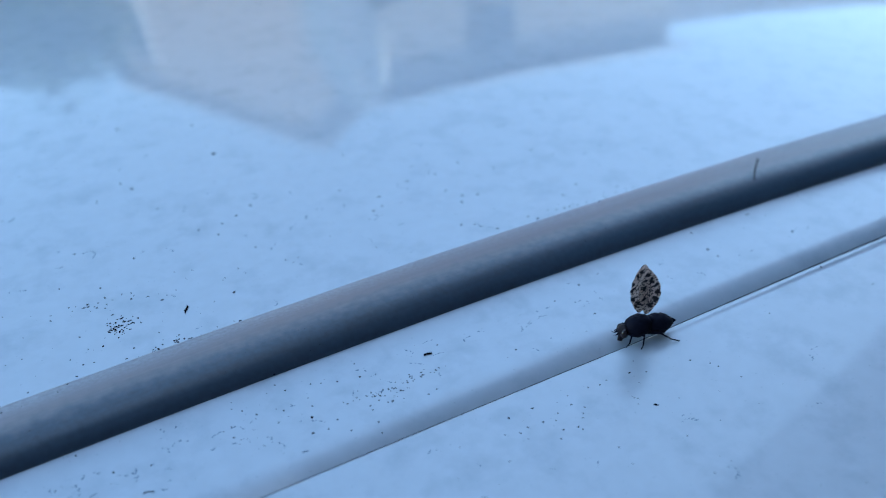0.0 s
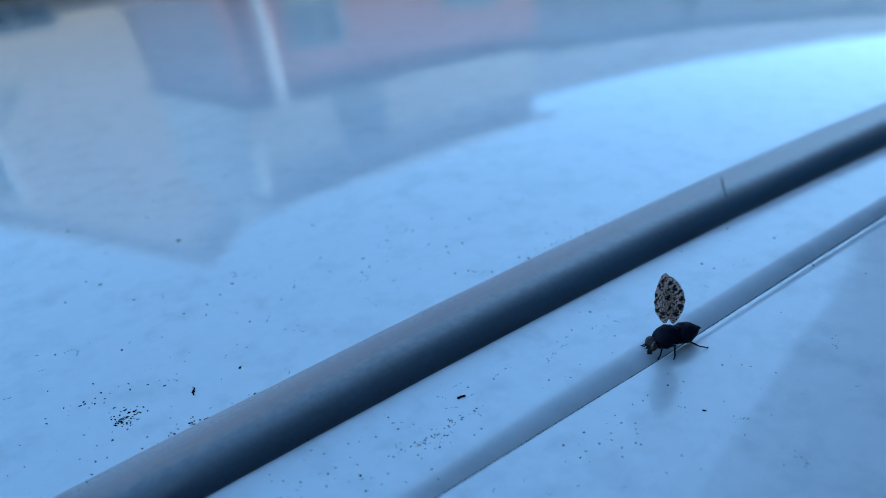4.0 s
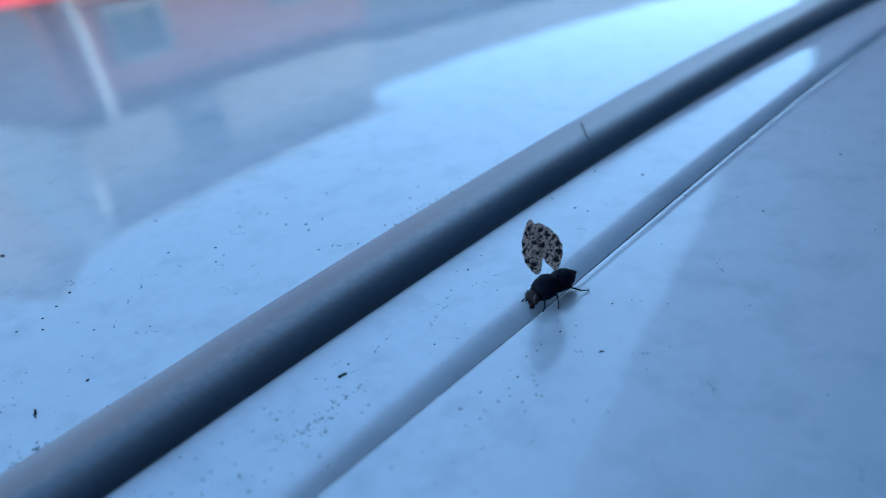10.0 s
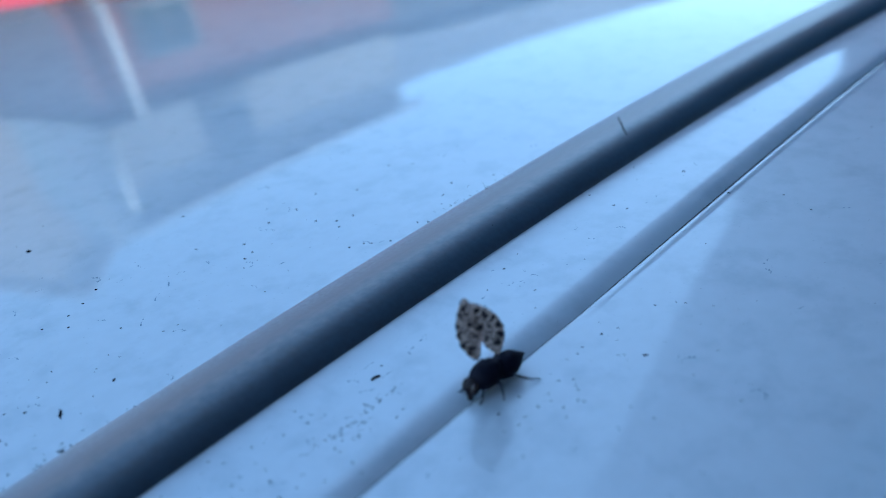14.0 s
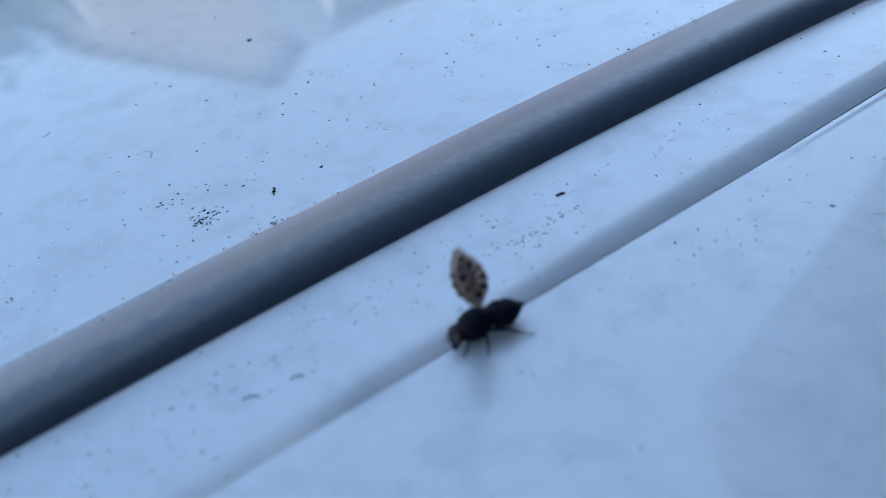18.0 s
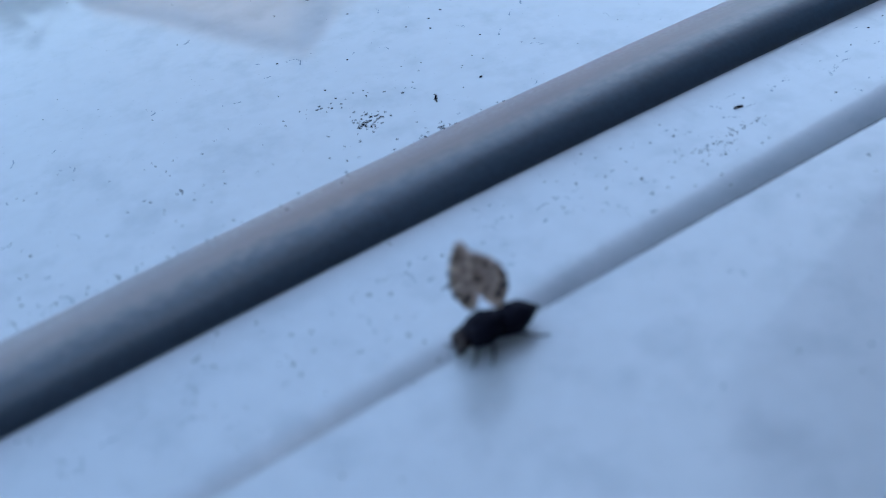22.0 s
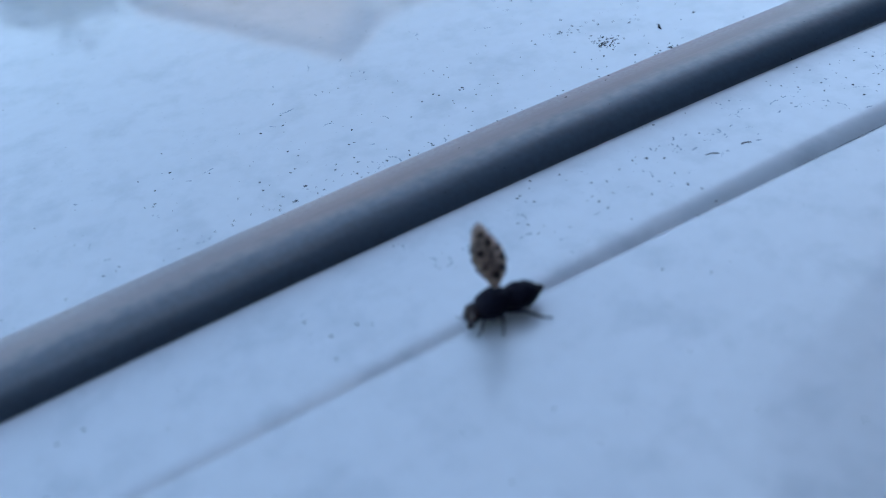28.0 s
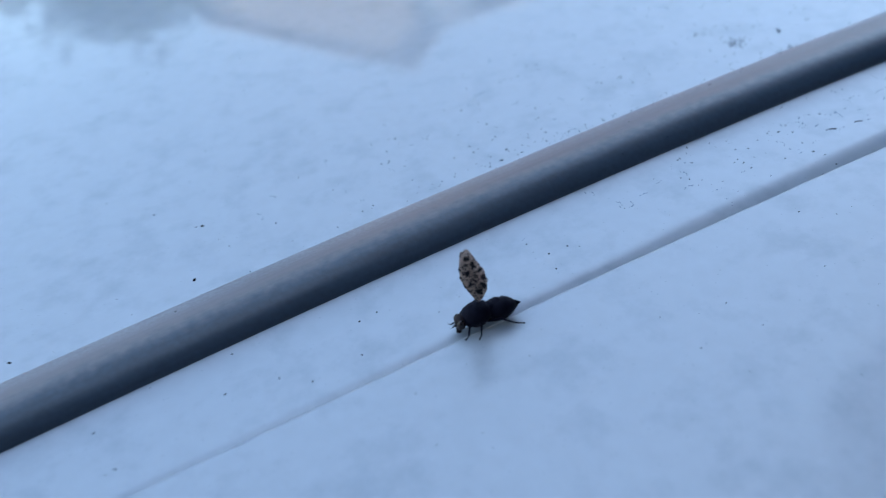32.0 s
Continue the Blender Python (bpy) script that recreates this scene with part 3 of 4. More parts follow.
# ---- dirt on the paint ----
def speck(bm, x, y, r, long=1.0, turn=0.0, z=None):
    """A flattened crumb of dirt of radius r, lying on the car's skin."""
    z = surf(x, y) if z is None else z
    m = Matrix.Translation(on_car(x, y, z)) @ LEVEL.to_4x4() @ pose(0, 0, 0, 0, 0, turn) @ Matrix.Diagonal((r * UNIT * long, r * UNIT, r * UNIT * 0.45, 1))
    got = bmesh.ops.create_icosphere(bm, subdivisions=1, radius=1, matrix=m)["verts"]
    for v in got:
        v.co += (v.co - m.translation) * random.uniform(-0.3, 0.3)


def trim_top(x, y):
    u = (y - trim_y(x) + 0.014) / trim_w(x)
    return max(surf(x, y), dome(x, y) + trim_height(u)) if 0 < u < 1 else surf(x, y)


# plan x, plan y, radius in thousandths of a unit
SPECKS = {}
SPECKS[0] = [(-8.79, -0.94, 5), (-8.57, -1.54, 3), (-8.54, -1.76, 3), (-8.1, -1.64, 3), (-8.02, -0.26, 4), (-8.01, -1.45, 3), (-8, -0.89, 5), (-7.9, -1.68, 3), (-7.85, -0.51, 7), (-7.8, -1.77, 3), (-7.59, -1.75, 3), (-7.56, -0.71, 3), (-7.52, -1.57, 3), (-7.44, -1.56, 3), (-6.95, -0.56, 2), (-6.91, -0.56, 3), (-6.88, -0.47, 3), (-6.87, -0.65, 2), (-6.79, -0.38, 3), (-6.77, -0.21, 3), (-6.73, -1.54, 3), (-6.72, -1.75, 3), (-6.69, -1.65, 3), (-6.64, -0.87, 2), (-6.64, -0.74, 2), (-6.6, -1.65, 3), (-6.54, -0.75, 3), (-6.53, -0.89, 2), (-6.53, -0.69, 3), (-6.47, -0.9, 6), (-6.4, -0.83, 5)]
SPECKS[1] = [(-6.38, -0.69, 3), (-6.38, -0.34, 3), (-6.35, -0.55, 3), (-6.33, -0.61, 2), (-6.3, -0.87, 2), (-6.28, -0.34, 3), (-6.24, -0.77, 2), (-6.21, -0.86, 2), (-6.16, -0.77, 3), (-6.07, -0.57, 3), (-6.03, -0.8, 2), (-5.91, -1.53, 2), (-5.87, -2.34, 3), (-5.81, -1.4, 3), (-5.79, -1.46, 3), (-5.73, -1.35, 4), (-5.69, -2.02, 4), (-5.62, -1.38, 3), (-5.61, -1.65, 3), (-5.61, -1.6, 3), (-5.61, -1.56, 2), (-5.59, -1.75, 2), (-5.58, -2.12, 3), (-5.56, -1.49, 3), (-5.51, -1.52, 3), (-5.44, -1.68, 3), (-5.38, -1.85, 2), (-5.35, -1.47, 3), (-5.3, -1.71, 3), (-5.3, -1.49, 4), (-5.28, -1.83, 3)]
SPECKS[2] = [(-5.28, -1.76, 3), (-5.25, -1.53, 3), (-5.22, -0.87, 3), (-5.21, -0.91, 5), (-5.13, -1.33, 3), (-5.03, -1.48, 3), (-5.03, -0.75, 2), (-4.99, -0.81, 3), (-4.89, -0.73, 3), (-4.88, -0.39, 4), (-4.84, 0.07, 4), (-4.8, -0.38, 3), (-4.8, -0.29, 3), (-4.78, -0.81, 3), (-4.75, -0.61, 4), (-4.71, -0.61, 3), (-4.7, -0.45, 3), (-4.67, -0.85, 3), (-4.66, -0.76, 2), (-4.63, -0.47, 3), (-4.63, 0.53, 4), (-4.62, -0.85, 4), (-4.6, -0.12, 4), (-4.59, -0.82, 3), (-4.58, -0.53, 4), (-4.55, -0.87, 3), (-4.52, -1.41, 2), (-4.51, -0.66, 5), (-4.5, -0.91, 3), (-4.47, 0.67, 4), (-4.43, 0.58, 5)]
SPECKS[3] = [(-4.42, -1.54, 2), (-4.38, -1.49, 3), (-4.37, 0.29, 4), (-4.34, -1.29, 3), (-4.33, -1.66, 3), (-4.33, -0.86, 4), (-4.31, 1.4, 5), (-4.3, -1.58, 4), (-4.28, -0.64, 5), (-4.27, -1.67, 2), (-4.27, -1.47, 2), (-4.25, -0.03, 4), (-4.23, -1.4, 2), (-4.22, -1.64, 2), (-4.2, -1.72, 2), (-4.18, -0.12, 4), (-4.15, -1.58, 3), (-4.13, -1.44, 3), (-4.13, -0.03, 4), (-4.1, -1.78, 2), (-4.09, -1.73, 3), (-4.08, -1.66, 2), (-4.06, -0.33, 3), (-4.04, -1.46, 3), (-4.04, 0.01, 4), (-3.94, 0.07, 5), (-3.91, 0.76, 9), (-3.9, 1.21, 5), (-3.89, -2, 2), (-3.85, -1.69, 3), (-3.77, -2.15, 3)]
SPECKS[4] = [(-3.71, -2.03, 2), (-3.67, -1.44, 3), (-3.65, -1.96, 4), (-3.54, -2.15, 3), (-3.54, -1.96, 4), (-3.5, -2.06, 3), (-3.47, -0.02, 4), (-3.44, -2.15, 3), (-3.41, -0.31, 4), (-3.4, -2.1, 2), (-3.4, -1.63, 3), (-3.39, -2.38, 2), (-3.38, -2.29, 3), (-3.38, -1.97, 2), (-3.35, -0.29, 4), (-3.32, -0.19, 4), (-3.28, -1.97, 3), (-3.28, 0.36, 4), (-3.23, -1.98, 3), (-3.19, -1.97, 3), (-3.16, -2.56, 2), (-3.12, -2.37, 2), (-3.11, -2.18, 6), (-3.11, -0.11, 4), (-3.09, -0.66, 4), (-3.08, -1.98, 4), (-3.06, -1.43, 3), (-3.03, -0.69, 4), (-3.02, -1.93, 2), (-3.01, -0.72, 3), (-2.98, -0.31, 4)]
SPECKS[5] = [(-2.97, -0.46, 4), (-2.95, -0.78, 3), (-2.94, -0.12, 4), (-2.93, -0.4, 4), (-2.89, -1.38, 4), (-2.85, -0.43, 4), (-2.81, -2.04, 4), (-2.76, -1.35, 3), (-2.76, -0.06, 4), (-2.75, -0.76, 4), (-2.72, -0.8, 5), (-2.7, -2.22, 3), (-2.62, -0.22, 4), (-2.46, -0.66, 4), (-2.41, -0.9, 4), (-2.33, -0.6, 4), (-2.31, -0.14, 4), (-2.25, -0.82, 4), (-2.16, -1.51, 4), (-2.16, -1.44, 4), (-2.13, -1.29, 4), (-1.8, -1.82, 4), (-1.77, -2.19, 4), (-1.75, -1.29, 4), (-1.69, -2.03, 4), (-1.67, -1.52, 4), (-0.97, -2.24, 6), (-0.7, -2.05, 4)]

for zone in SPECKS.values():
    bm = bmesh.new()
    for x, y, r in zone:
        r = (0.0007 + 0.0012 * r) * (0.8 if y < -1.9 else 1.0)
        if r > 0.0056:
            fb = bmesh.new()
            speck(fb, x, y, r, random.uniform(1.2, 1.9), random.uniform(0, 180), trim_top(x, y))
            tagged(part("dirt_fleck", fb, DIRT, None, "", True), "dark crumb of dirt lying on pale car paint", "dirt", "dirt flecks on the car")
        else:
            speck(bm, x, y, r, random.uniform(1.0, 1.7), random.uniform(0, 180), trim_top(x, y))
    if len(bm.verts):
        tagged(part("dirt_specks", bm, DIRT), "scattered fine dark dirt specks on car paint", "dirt", kind="stuff")
    else:
        bm.free()


def squiggle(name, x, y, long, turn, r, bend, label):
    """A crooked dark fibre."""
    bm = bmesh.new()
    pts = []
    for i in range(7):
        u = i / 6 - 0.5
        a = radians(turn)
        px, py = u * long, bend * math.cos(math.pi * u) + random.uniform(-1, 1) * 0.15 * r
        qx, qy = x + px * math.cos(a) - py * math.sin(a), y + px * math.sin(a) + py * math.cos(a)
        pts.append(on_car(qx, qy, trim_top(qx, qy) + r * 0.5))
    for i, (p, q) in enumerate(zip(pts, pts[1:])):
        tube(bm, p, q, r * UNIT * random.uniform(0.7, 1.1), r * UNIT * random.uniform(0.7, 1.1), 6)
    return tagged(part(name, bm, DIRT, None, "", True), label, "dirt", "dirt flecks on the car")


squiggle("dirt_fibre", -3.734, -1.475, 0.035, -12, 0.005, 0.003, "short dark fibre stuck to the car paint")
squiggle("dirt_fibre", -4.37, -0.90, 0.05, 20, 0.005, 0.012, "curled dark fibre beside the rubber trim")
squiggle("dirt_fibre", -4.508, -0.663, 0.05, 60, 0.004, 0.004, "thin dark fibre on the car roof")
squiggle("dirt_fibre", -4.947, -1.64, 0.04, -20, 0.0022, 0.006, "thin dark fibre on the car roof")
squiggle("dirt_fibre", -5.097, -1.62, 0.05, -25, 0.0022, 0.008, "thin dark fibre on the car roof")

RINGX, RINGY = -4.80, -0.63
# crowded spots: middle x, y, spread along and across, count, radius
for cx, cy, sx, sy, count, r, label in ((RINGX, RINGY, 0.03, 0.045, 60, 0.0036, "dense round cluster of dark specks on car roof"),
                                        (-4.62, -0.865, 0.09, 0.02, 26, 0.0038, "row of dark specks along the rubber trim"),
                                        (-3.99, -1.60, 0.075, 0.025, 42, 0.0030, "smeared patch of fine dark specks on car paint"),
                                        (-3.82, -1.576, 0.05, 0.012, 18, 0.0026, "smeared patch of fine dark specks on car paint"),
                                        (-6.05, -0.88, 0.55, 0.03, 60, 0.0030, "fine grit lying along the rubber trim"),
                                        (-4.88, -0.42, 0.10, 0.03, 16, 0.0036, "loose scatter of dark specks on car paint"),
                                        (-3.05, -2.10, 0.16, 0.09, 12, 0.0026, "loose scatter of dark specks on car paint"),
                                        (-5.58, -0.62, 0.10, 0.06, 14, 0.0036, "loose scatter of dark specks on car paint"),
                                        (-3.50, -2.08, 0.08, 0.04, 10, 0.0028, "loose scatter of dark specks on car paint"),
                                        (-4.45, -1.48, 0.32, 0.10, 30, 0.0023, "fine dark specks between the trim and the seam"),
                                        (-5.55, -1.52, 0.40, 0.10, 30, 0.0023, "fine dark specks between the trim and the seam"),
                                        (-5.0, -0.55, 0.70, 0.16, 40, 0.0024, "fine dark specks along the rubber trim"),
                                        (-6.3, -0.45, 0.60, 0.20, 34, 0.0025, "fine dark specks along the rubber trim"),
                                        (-5.2, -0.98, 0.80, 0.05, 10, 0.0028, "dark grit stuck to the top of the rubber trim"),
                                        (-2.35, -0.78, 0.30, 0.05, 30, 0.0036, "fine grit lying along the rubber trim")):
    bm = bmesh.new()
    for i in range(count):
        x, y = random.gauss(cx, sx), random.gauss(cy, sy)
        speck(bm, x, y, r * random.uniform(0.5, 1.4), random.uniform(1, 2.2), random.uniform(0, 180), trim_top(x, y))
    tagged(part("dirt_specks", bm, DIRT), label, "dirt", kind="stuff")
bm = bmesh.new()
for i in range(1700):
    x, y = random.uniform(-11, 3), random.uniform(-3.6, 4.5)
    if seam_y(x) - 0.1 < y < ramp_top_y(x):
        continue
    speck(bm, x, y, 0.0026 * random.uniform(0.3, 1.0) ** 3 + 0.0007, random.uniform(1, 2), random.uniform(0, 180), trim_top(x, y))
tagged(part("dirt_specks", bm, DIRT), "fine dust grains all over the car paint", "dirt", kind="stuff")

# faint smears of dried dirt: middle x, y, spread along and across, count
for cx, cy, sx, sy, count in ((-3.4, -1.5, 0.9, 0.08, 40), (-5.2, -1.52, 0.8, 0.10, 40), (-3.6, -0.2, 1.4, 0.45, 60), (-3.0, -2.3, 0.9, 0.16, 18), (-6.6, -0.7, 0.7, 0.4, 25)):
    bm = bmesh.new()
    for i in range(count):
        x, y = random.gauss(cx, sx), random.gauss(cy, sy)
        if seam_y(x) - 0.06 < y < ramp_top_y(x) or -0.03 < y - trim_y(x) < trim_w(x) + 0.02:
            continue
        a, drift = random.uniform(-0.7, 1.2), random.uniform(-0.4, 0.4)
        for j in range(random.randint(2, 6)):
            q = x + j * 0.011 * math.cos(a), y + j * 0.011 * math.sin(a)
            speck(bm, q[0], q[1], 0.0034 * random.uniform(0.5, 1.2), random.uniform(1.5, 3.2), math.degrees(a) + random.uniform(-25, 25), surf(*q) - 0.0008)
            a += drift
    tagged(part("dirt_smears", bm, FILM), "faint bluish smears of dried dirt on car paint", "dirt", kind="stuff")

# hairline score across the rubber trim
bm = bmesh.new()
for i in range(9):
    k0, k1 = 0.42 + 0.04 * i, 0.42 + 0.04 * (i + 1)
    x0, x1 = [-1.56 + 0.19 * (q - 0.42) / 0.36 + 0.02 * math.sin(9 * q) for q in (k0, k1)]
    tube(bm, trim_at(x0, k0), trim_at(x1, k1), 0.0045 * UNIT, 0.0045 * UNIT, 5)
part("score_mark", bm, GAP, bpy.data.objects["trim_strip"], "dark hairline score across the trim")


# ---- the rest of the pale car ----
def wheel(parent, x, y, side):
    t = bmesh.new()
    prof = [(0.20, -0.09), (0.29, -0.095), (0.305, -0.07), (0.31, 0.0), (0.305, 0.07), (0.29, 0.095), (0.20, 0.09)]
    n = 28
    ring = [[t.verts.new((x + r * math.cos(2 * math.pi * i / n), y + w, 0.31 + r * math.sin(2 * math.pi * i / n))) for r, w in prof] for i in range(n)]
    for i in range(n):
        for j in range(6):
            t.faces.new((ring[i][j], ring[(i + 1) % n][j], ring[(i + 1) % n][j + 1], ring[i][j + 1]))
    w = part("wheel", t, TYRE, parent, "black rubber tyre", True)
    r = bmesh.new()
    tube(r, (x, y + side * 0.03, 0.31), (x, y + side * 0.06, 0.31), 0.21, 0.20, 24)
    tube(r, (x, y + side * 0.06, 0.31), (x, y + side * 0.085, 0.31), 0.06, 0.05, 16)
    for i in range(5):
        a = 2 * math.pi * i / 5
        tube(r, (x, y + side * 0.07, 0.31), (x + 0.2 * math.cos(a), y + side * 0.075, 0.31 + 0.2 * math.sin(a)), 0.03, 0.025, 8)
    part("rim", r, STEEL, w, "silver five-spoke rim", True)


def hull(stations, width, y_mid, tuck):
    """A car body lofted along x; each station: x, belly height, top height, half-width share."""
    bm = bmesh.new()
    rows = []
    for x, z0, z1, k in stations:
        h = width * k
        sec = [(-h * 0.92, z0), (-h, z0 + 0.12), (-h * 1.0, (z0 + z1) / 2), (-h * 0.97, z1 - 0.06), (-h * tuck, z1),
               (h * tuck, z1), (h * 0.97, z1 - 0.06), (h * 1.0, (z0 + z1) / 2), (h, z0 + 0.12), (h * 0.92, z0)]
        rows.append([bm.verts.new((x, y_mid + y, z)) for y, z in sec])
    for a, b in zip(rows, rows[1:]):
        for i in range(len(a)):
            j = (i + 1) % len(a)
            bm.faces.new((a[i], b[i], b[j], a[j]))
    bm.faces.new(rows[0])
    bm.faces.new(rows[-1][::-1])
    bmesh.ops.recalc_face_normals(bm, faces=bm.faces[:])
    return bm


part("lower_body", hull([(-1.95, 0.35, 0.80, 0.86), (-1.8, 0.22, 0.92, 0.95), (-1.0, 0.2, 0.96, 1.0), (0.6, 0.2, 0.95, 1.0), (1.3, 0.2, 0.90, 0.98), (1.95, 0.22, 0.78, 0.92), (2.1, 0.32, 0.62, 0.82)], 0.84, 0.50, 0.90), PAINT, car, "", True)
part("cabin_glass", hull([(-1.40, 0.93, 0.96, 0.92), (-1.05, 0.93, 1.04, 0.88), (-0.4, 0.93, 1.13, 0.84), (0.4, 0.93, 1.13, 0.84), (1.0, 0.93, 1.05, 0.88), (1.45, 0.90, 0.94, 0.92)], 0.84, 0.50, 0.80), GLASS_DARK, car, "dark tinted cabin windows", True)
for px in (-0.95, 0.0, 0.85):
    for py in (-0.24, 1.24):
        bm = bmesh.new()
        tube(bm, (px, py, 0.92), (px * 0.9, 0.5 + (py - 0.5) * 0.86, 1.12), 0.04, 0.035, 8)
        part("pillar", bm, PAINT, car)
for wx in (-1.25, 1.3):
    for wy, side in ((-0.26, -1), (1.26, 1)):
        wheel(car, wx, wy, side)

# ---- street ----
ground = part("ground", boxed((-400, -400, -0.3), (400, 400, 0.0)), ASPHALT)
tagged(ground, "grey worn asphalt street", "road", kind="structure")
pave = part("pavement", boxed((-30, 7.7, 0.0), (60, 9.0, 0.12), 0.01), PAVING)
tagged(pave, "pale concrete pavement with kerb along the houses", "pavement", kind="structure")


def red_hatchback():
    c = empty("red_car", "bright red parked hatchback in sunshine", "car", pose(2.2, 6.45, 0))
    c.scale = (1, 1, 0.945)
    body = hull([(-0.75, 0.35, 0.66, 0.82), (-0.55, 0.22, 0.78, 0.93), (0.2, 0.2, 0.95, 1.0), (1.6, 0.2, 1.0, 1.0), (3.0, 0.2, 1.0, 1.0), (3.95, 0.24, 0.98, 0.96), (4.12, 0.34, 0.8, 0.88)], 0.86, 0, 0.90)
    part("body", body, RED, c, "", True)
    top = hull([(-0.05, 0.93, 0.98, 0.95), (0.2, 0.93, 1.16, 0.92), (0.5, 0.93, 1.33, 0.88), (0.95, 0.93, 1.43, 0.86), (1.45, 0.93, 1.49, 0.86), (2.3, 0.93, 1.49, 0.86), (2.9, 0.93, 1.46, 0.86), (3.4, 0.93, 1.41, 0.86), (3.78, 0.93, 1.31, 0.87), (4.0, 0.93, 1.02, 0.92)], 0.86, 0, 0.74)
    part("roof", top, RED, c, "glossy red roof with bright sun glints", True)
    for side in (-1, 1):
        for a, b, lean0, lean1, t0, t1 in ((0.55, 1.22, 0.36, 0.0, 1.19, 1.24), (1.50, 2.48, 0.04, -0.02, 1.25, 1.26), (2.74, 3.74, 0.02, -0.14, 1.26, 1.21)):
            w = bmesh.new()
            quad = [(a - 0.02, 1.0), (b, 1.0), (b + lean1, t1), (a + lean0, t0)]
            outer, inner = [], []
            for x, z in quad:
                y = side * (0.766 - 0.02 * (z - 1.0) / 0.28)
                outer.append(w.verts.new((x, y, z)))
                inner.append(w.verts.new((x, y - side * 0.05, z)))
            w.faces.new(outer if side < 0 else outer[::-1])
            for i in range(4):
                j = (i + 1) % 4
                w.faces.new((outer[j], outer[i], inner[i], inner[j]))
            part("side_window", w, GLASS_DARK, c, "dark side window")
        mirror = ball(bmesh.new(), (0.50, side * 0.90, 1.02), (0.07, 0.10, 0.07), seg=12)
        part("mirror", mirror, RED, c, "", True)
        # Metal rail added to give the roof its sun glints.
        rail = bmesh.new()
        tube(rail, (1.2, side * 0.56, 1.49), (3.2, side * 0.56, 1.45), 0.015, 0.015, 8)
        part("glint_rail", rail, STEEL, c, "thin bright rail added for sun glints", True)
    aerial = tube(bmesh.new(), (2.34, -0.79, 1.12), (2.16, -0.80, 1.44), 0.010, 0.008, 8)
    aer = part("aerial", aerial, STEEL, c, "bright metal aerial", True)
    part("aerial_tip", ball(bmesh.new(), (2.15, -0.80, 1.455), (0.035, 0.035, 0.035), seg=12), STEEL, aer, "shiny round aerial tip", True)
    for wx in (0.55, 3.1):
        for wy, side in ((-0.78, -1), (0.78, 1)):
            wheel(c, wx, wy, side)


red_hatchback()


# ---- houses opposite ----
def window(h, a, b, c, e, y=0.0):
    win = part("window", boxed((a, y - 0.06, c), (b, y + 0.05, e), 0.01), FRAME, h, "grey framed window")
    mid = (a + b) / 2
    for p, q in ((a + 0.07, mid - 0.03), (mid + 0.03, b - 0.07)):
        part("pane", boxed((p, y - 0.075, c + 0.07), (q, y - 0.02, e - 0.07)), PANE, win)
    part("sill", boxed((a - 0.06, y - 0.14, c - 0.08), (b + 0.06, y + 0.02, c - 0.004), 0.01), WHITE, win)


def house(x0, y0, w, d, split, eaves, ridge, low_mat, top_mat, windows, label, pipe=None, chimney=None, tiles=None):
    """Gabled house: lower and upper wall, ridge along x."""
    h = empty("house", label, "house", pose(x0, y0, 0))
    part("wall", boxed((0, 0, 0), (w, d, split - 0.1)), low_mat, h)
    up = boxed((0.03, 0.03, split + 0.06), (w - 0.03, d - 0.03, eaves))
    g = [up.verts.new(p) for p in ((0.03, 0.03, eaves), (0.03, d - 0.03, eaves), (0.03, d / 2, ridge - 0.12), (w - 0.03, 0.03, eaves), (w - 0.03, d - 0.03, eaves), (w - 0.03, d / 2, ridge - 0.12))]
    up.faces.new((g[0], g[2], g[1]))
    up.faces.new((g[3], g[4], g[5]))
    part("upper_wall", up, top_mat, h)
    part("string_course", boxed((-0.08, -0.12, split - 0.1), (w + 0.08, d + 0.08, split + 0.06), 0.01), WOOD, h, "dark band between the storeys")
    rf = bmesh.new()
    o, k = 0.10, 0.05
    drop = (ridge - eaves) / (d / 2) * o
    for side in (0, 1):
        ya, yb = (-o, d / 2) if side == 0 else (d + o, d / 2)
        v = [rf.verts.new(p) for p in ((0, ya, eaves - drop), (w, ya, eaves - drop), (w, yb, ridge), (0, yb, ridge),
                                       (0, ya, eaves - drop + k), (w, ya, eaves - drop + k), (w, yb, ridge + k), (0, yb, ridge + k))]
        for f in ((0, 1, 2, 3), (7, 6, 5, 4), (0, 4, 5, 1), (1, 5, 6, 2), (3, 7, 4, 0), (2, 6, 7, 3)):
            rf.faces.new([v[i] for i in f])
    bmesh.ops.recalc_face_normals(rf, faces=rf.faces[:])
    part("roof", rf, tiles or TILES, h, "weathered tiled pitched roof")
    part("gutter", tube(bmesh.new(), (-0.2, -o - 0.06, eaves - drop + 0.02), (w + 0.2, -o - 0.06, eaves - drop + 0.02), 0.06, 0.06, 8), WHITE, h)
    for win in windows:
        window(h, *win)
    if pipe is not None:
        part("downpipe", tube(bmesh.new(), (pipe, -0.14, 0), (pipe, -0.14, split), 0.06, 0.06, 12), WHITE, h, "white plastic downpipe", True)
    if chimney is not None:
        ch = boxed((chimney - 0.35, d / 2 - 0.3, ridge - 0.5), (chimney + 0.35, d / 2 + 0.3, ridge + 0.9), 0.02)
        part("chimney", ch, BRICK, h, "brick chimney stack")
    return h


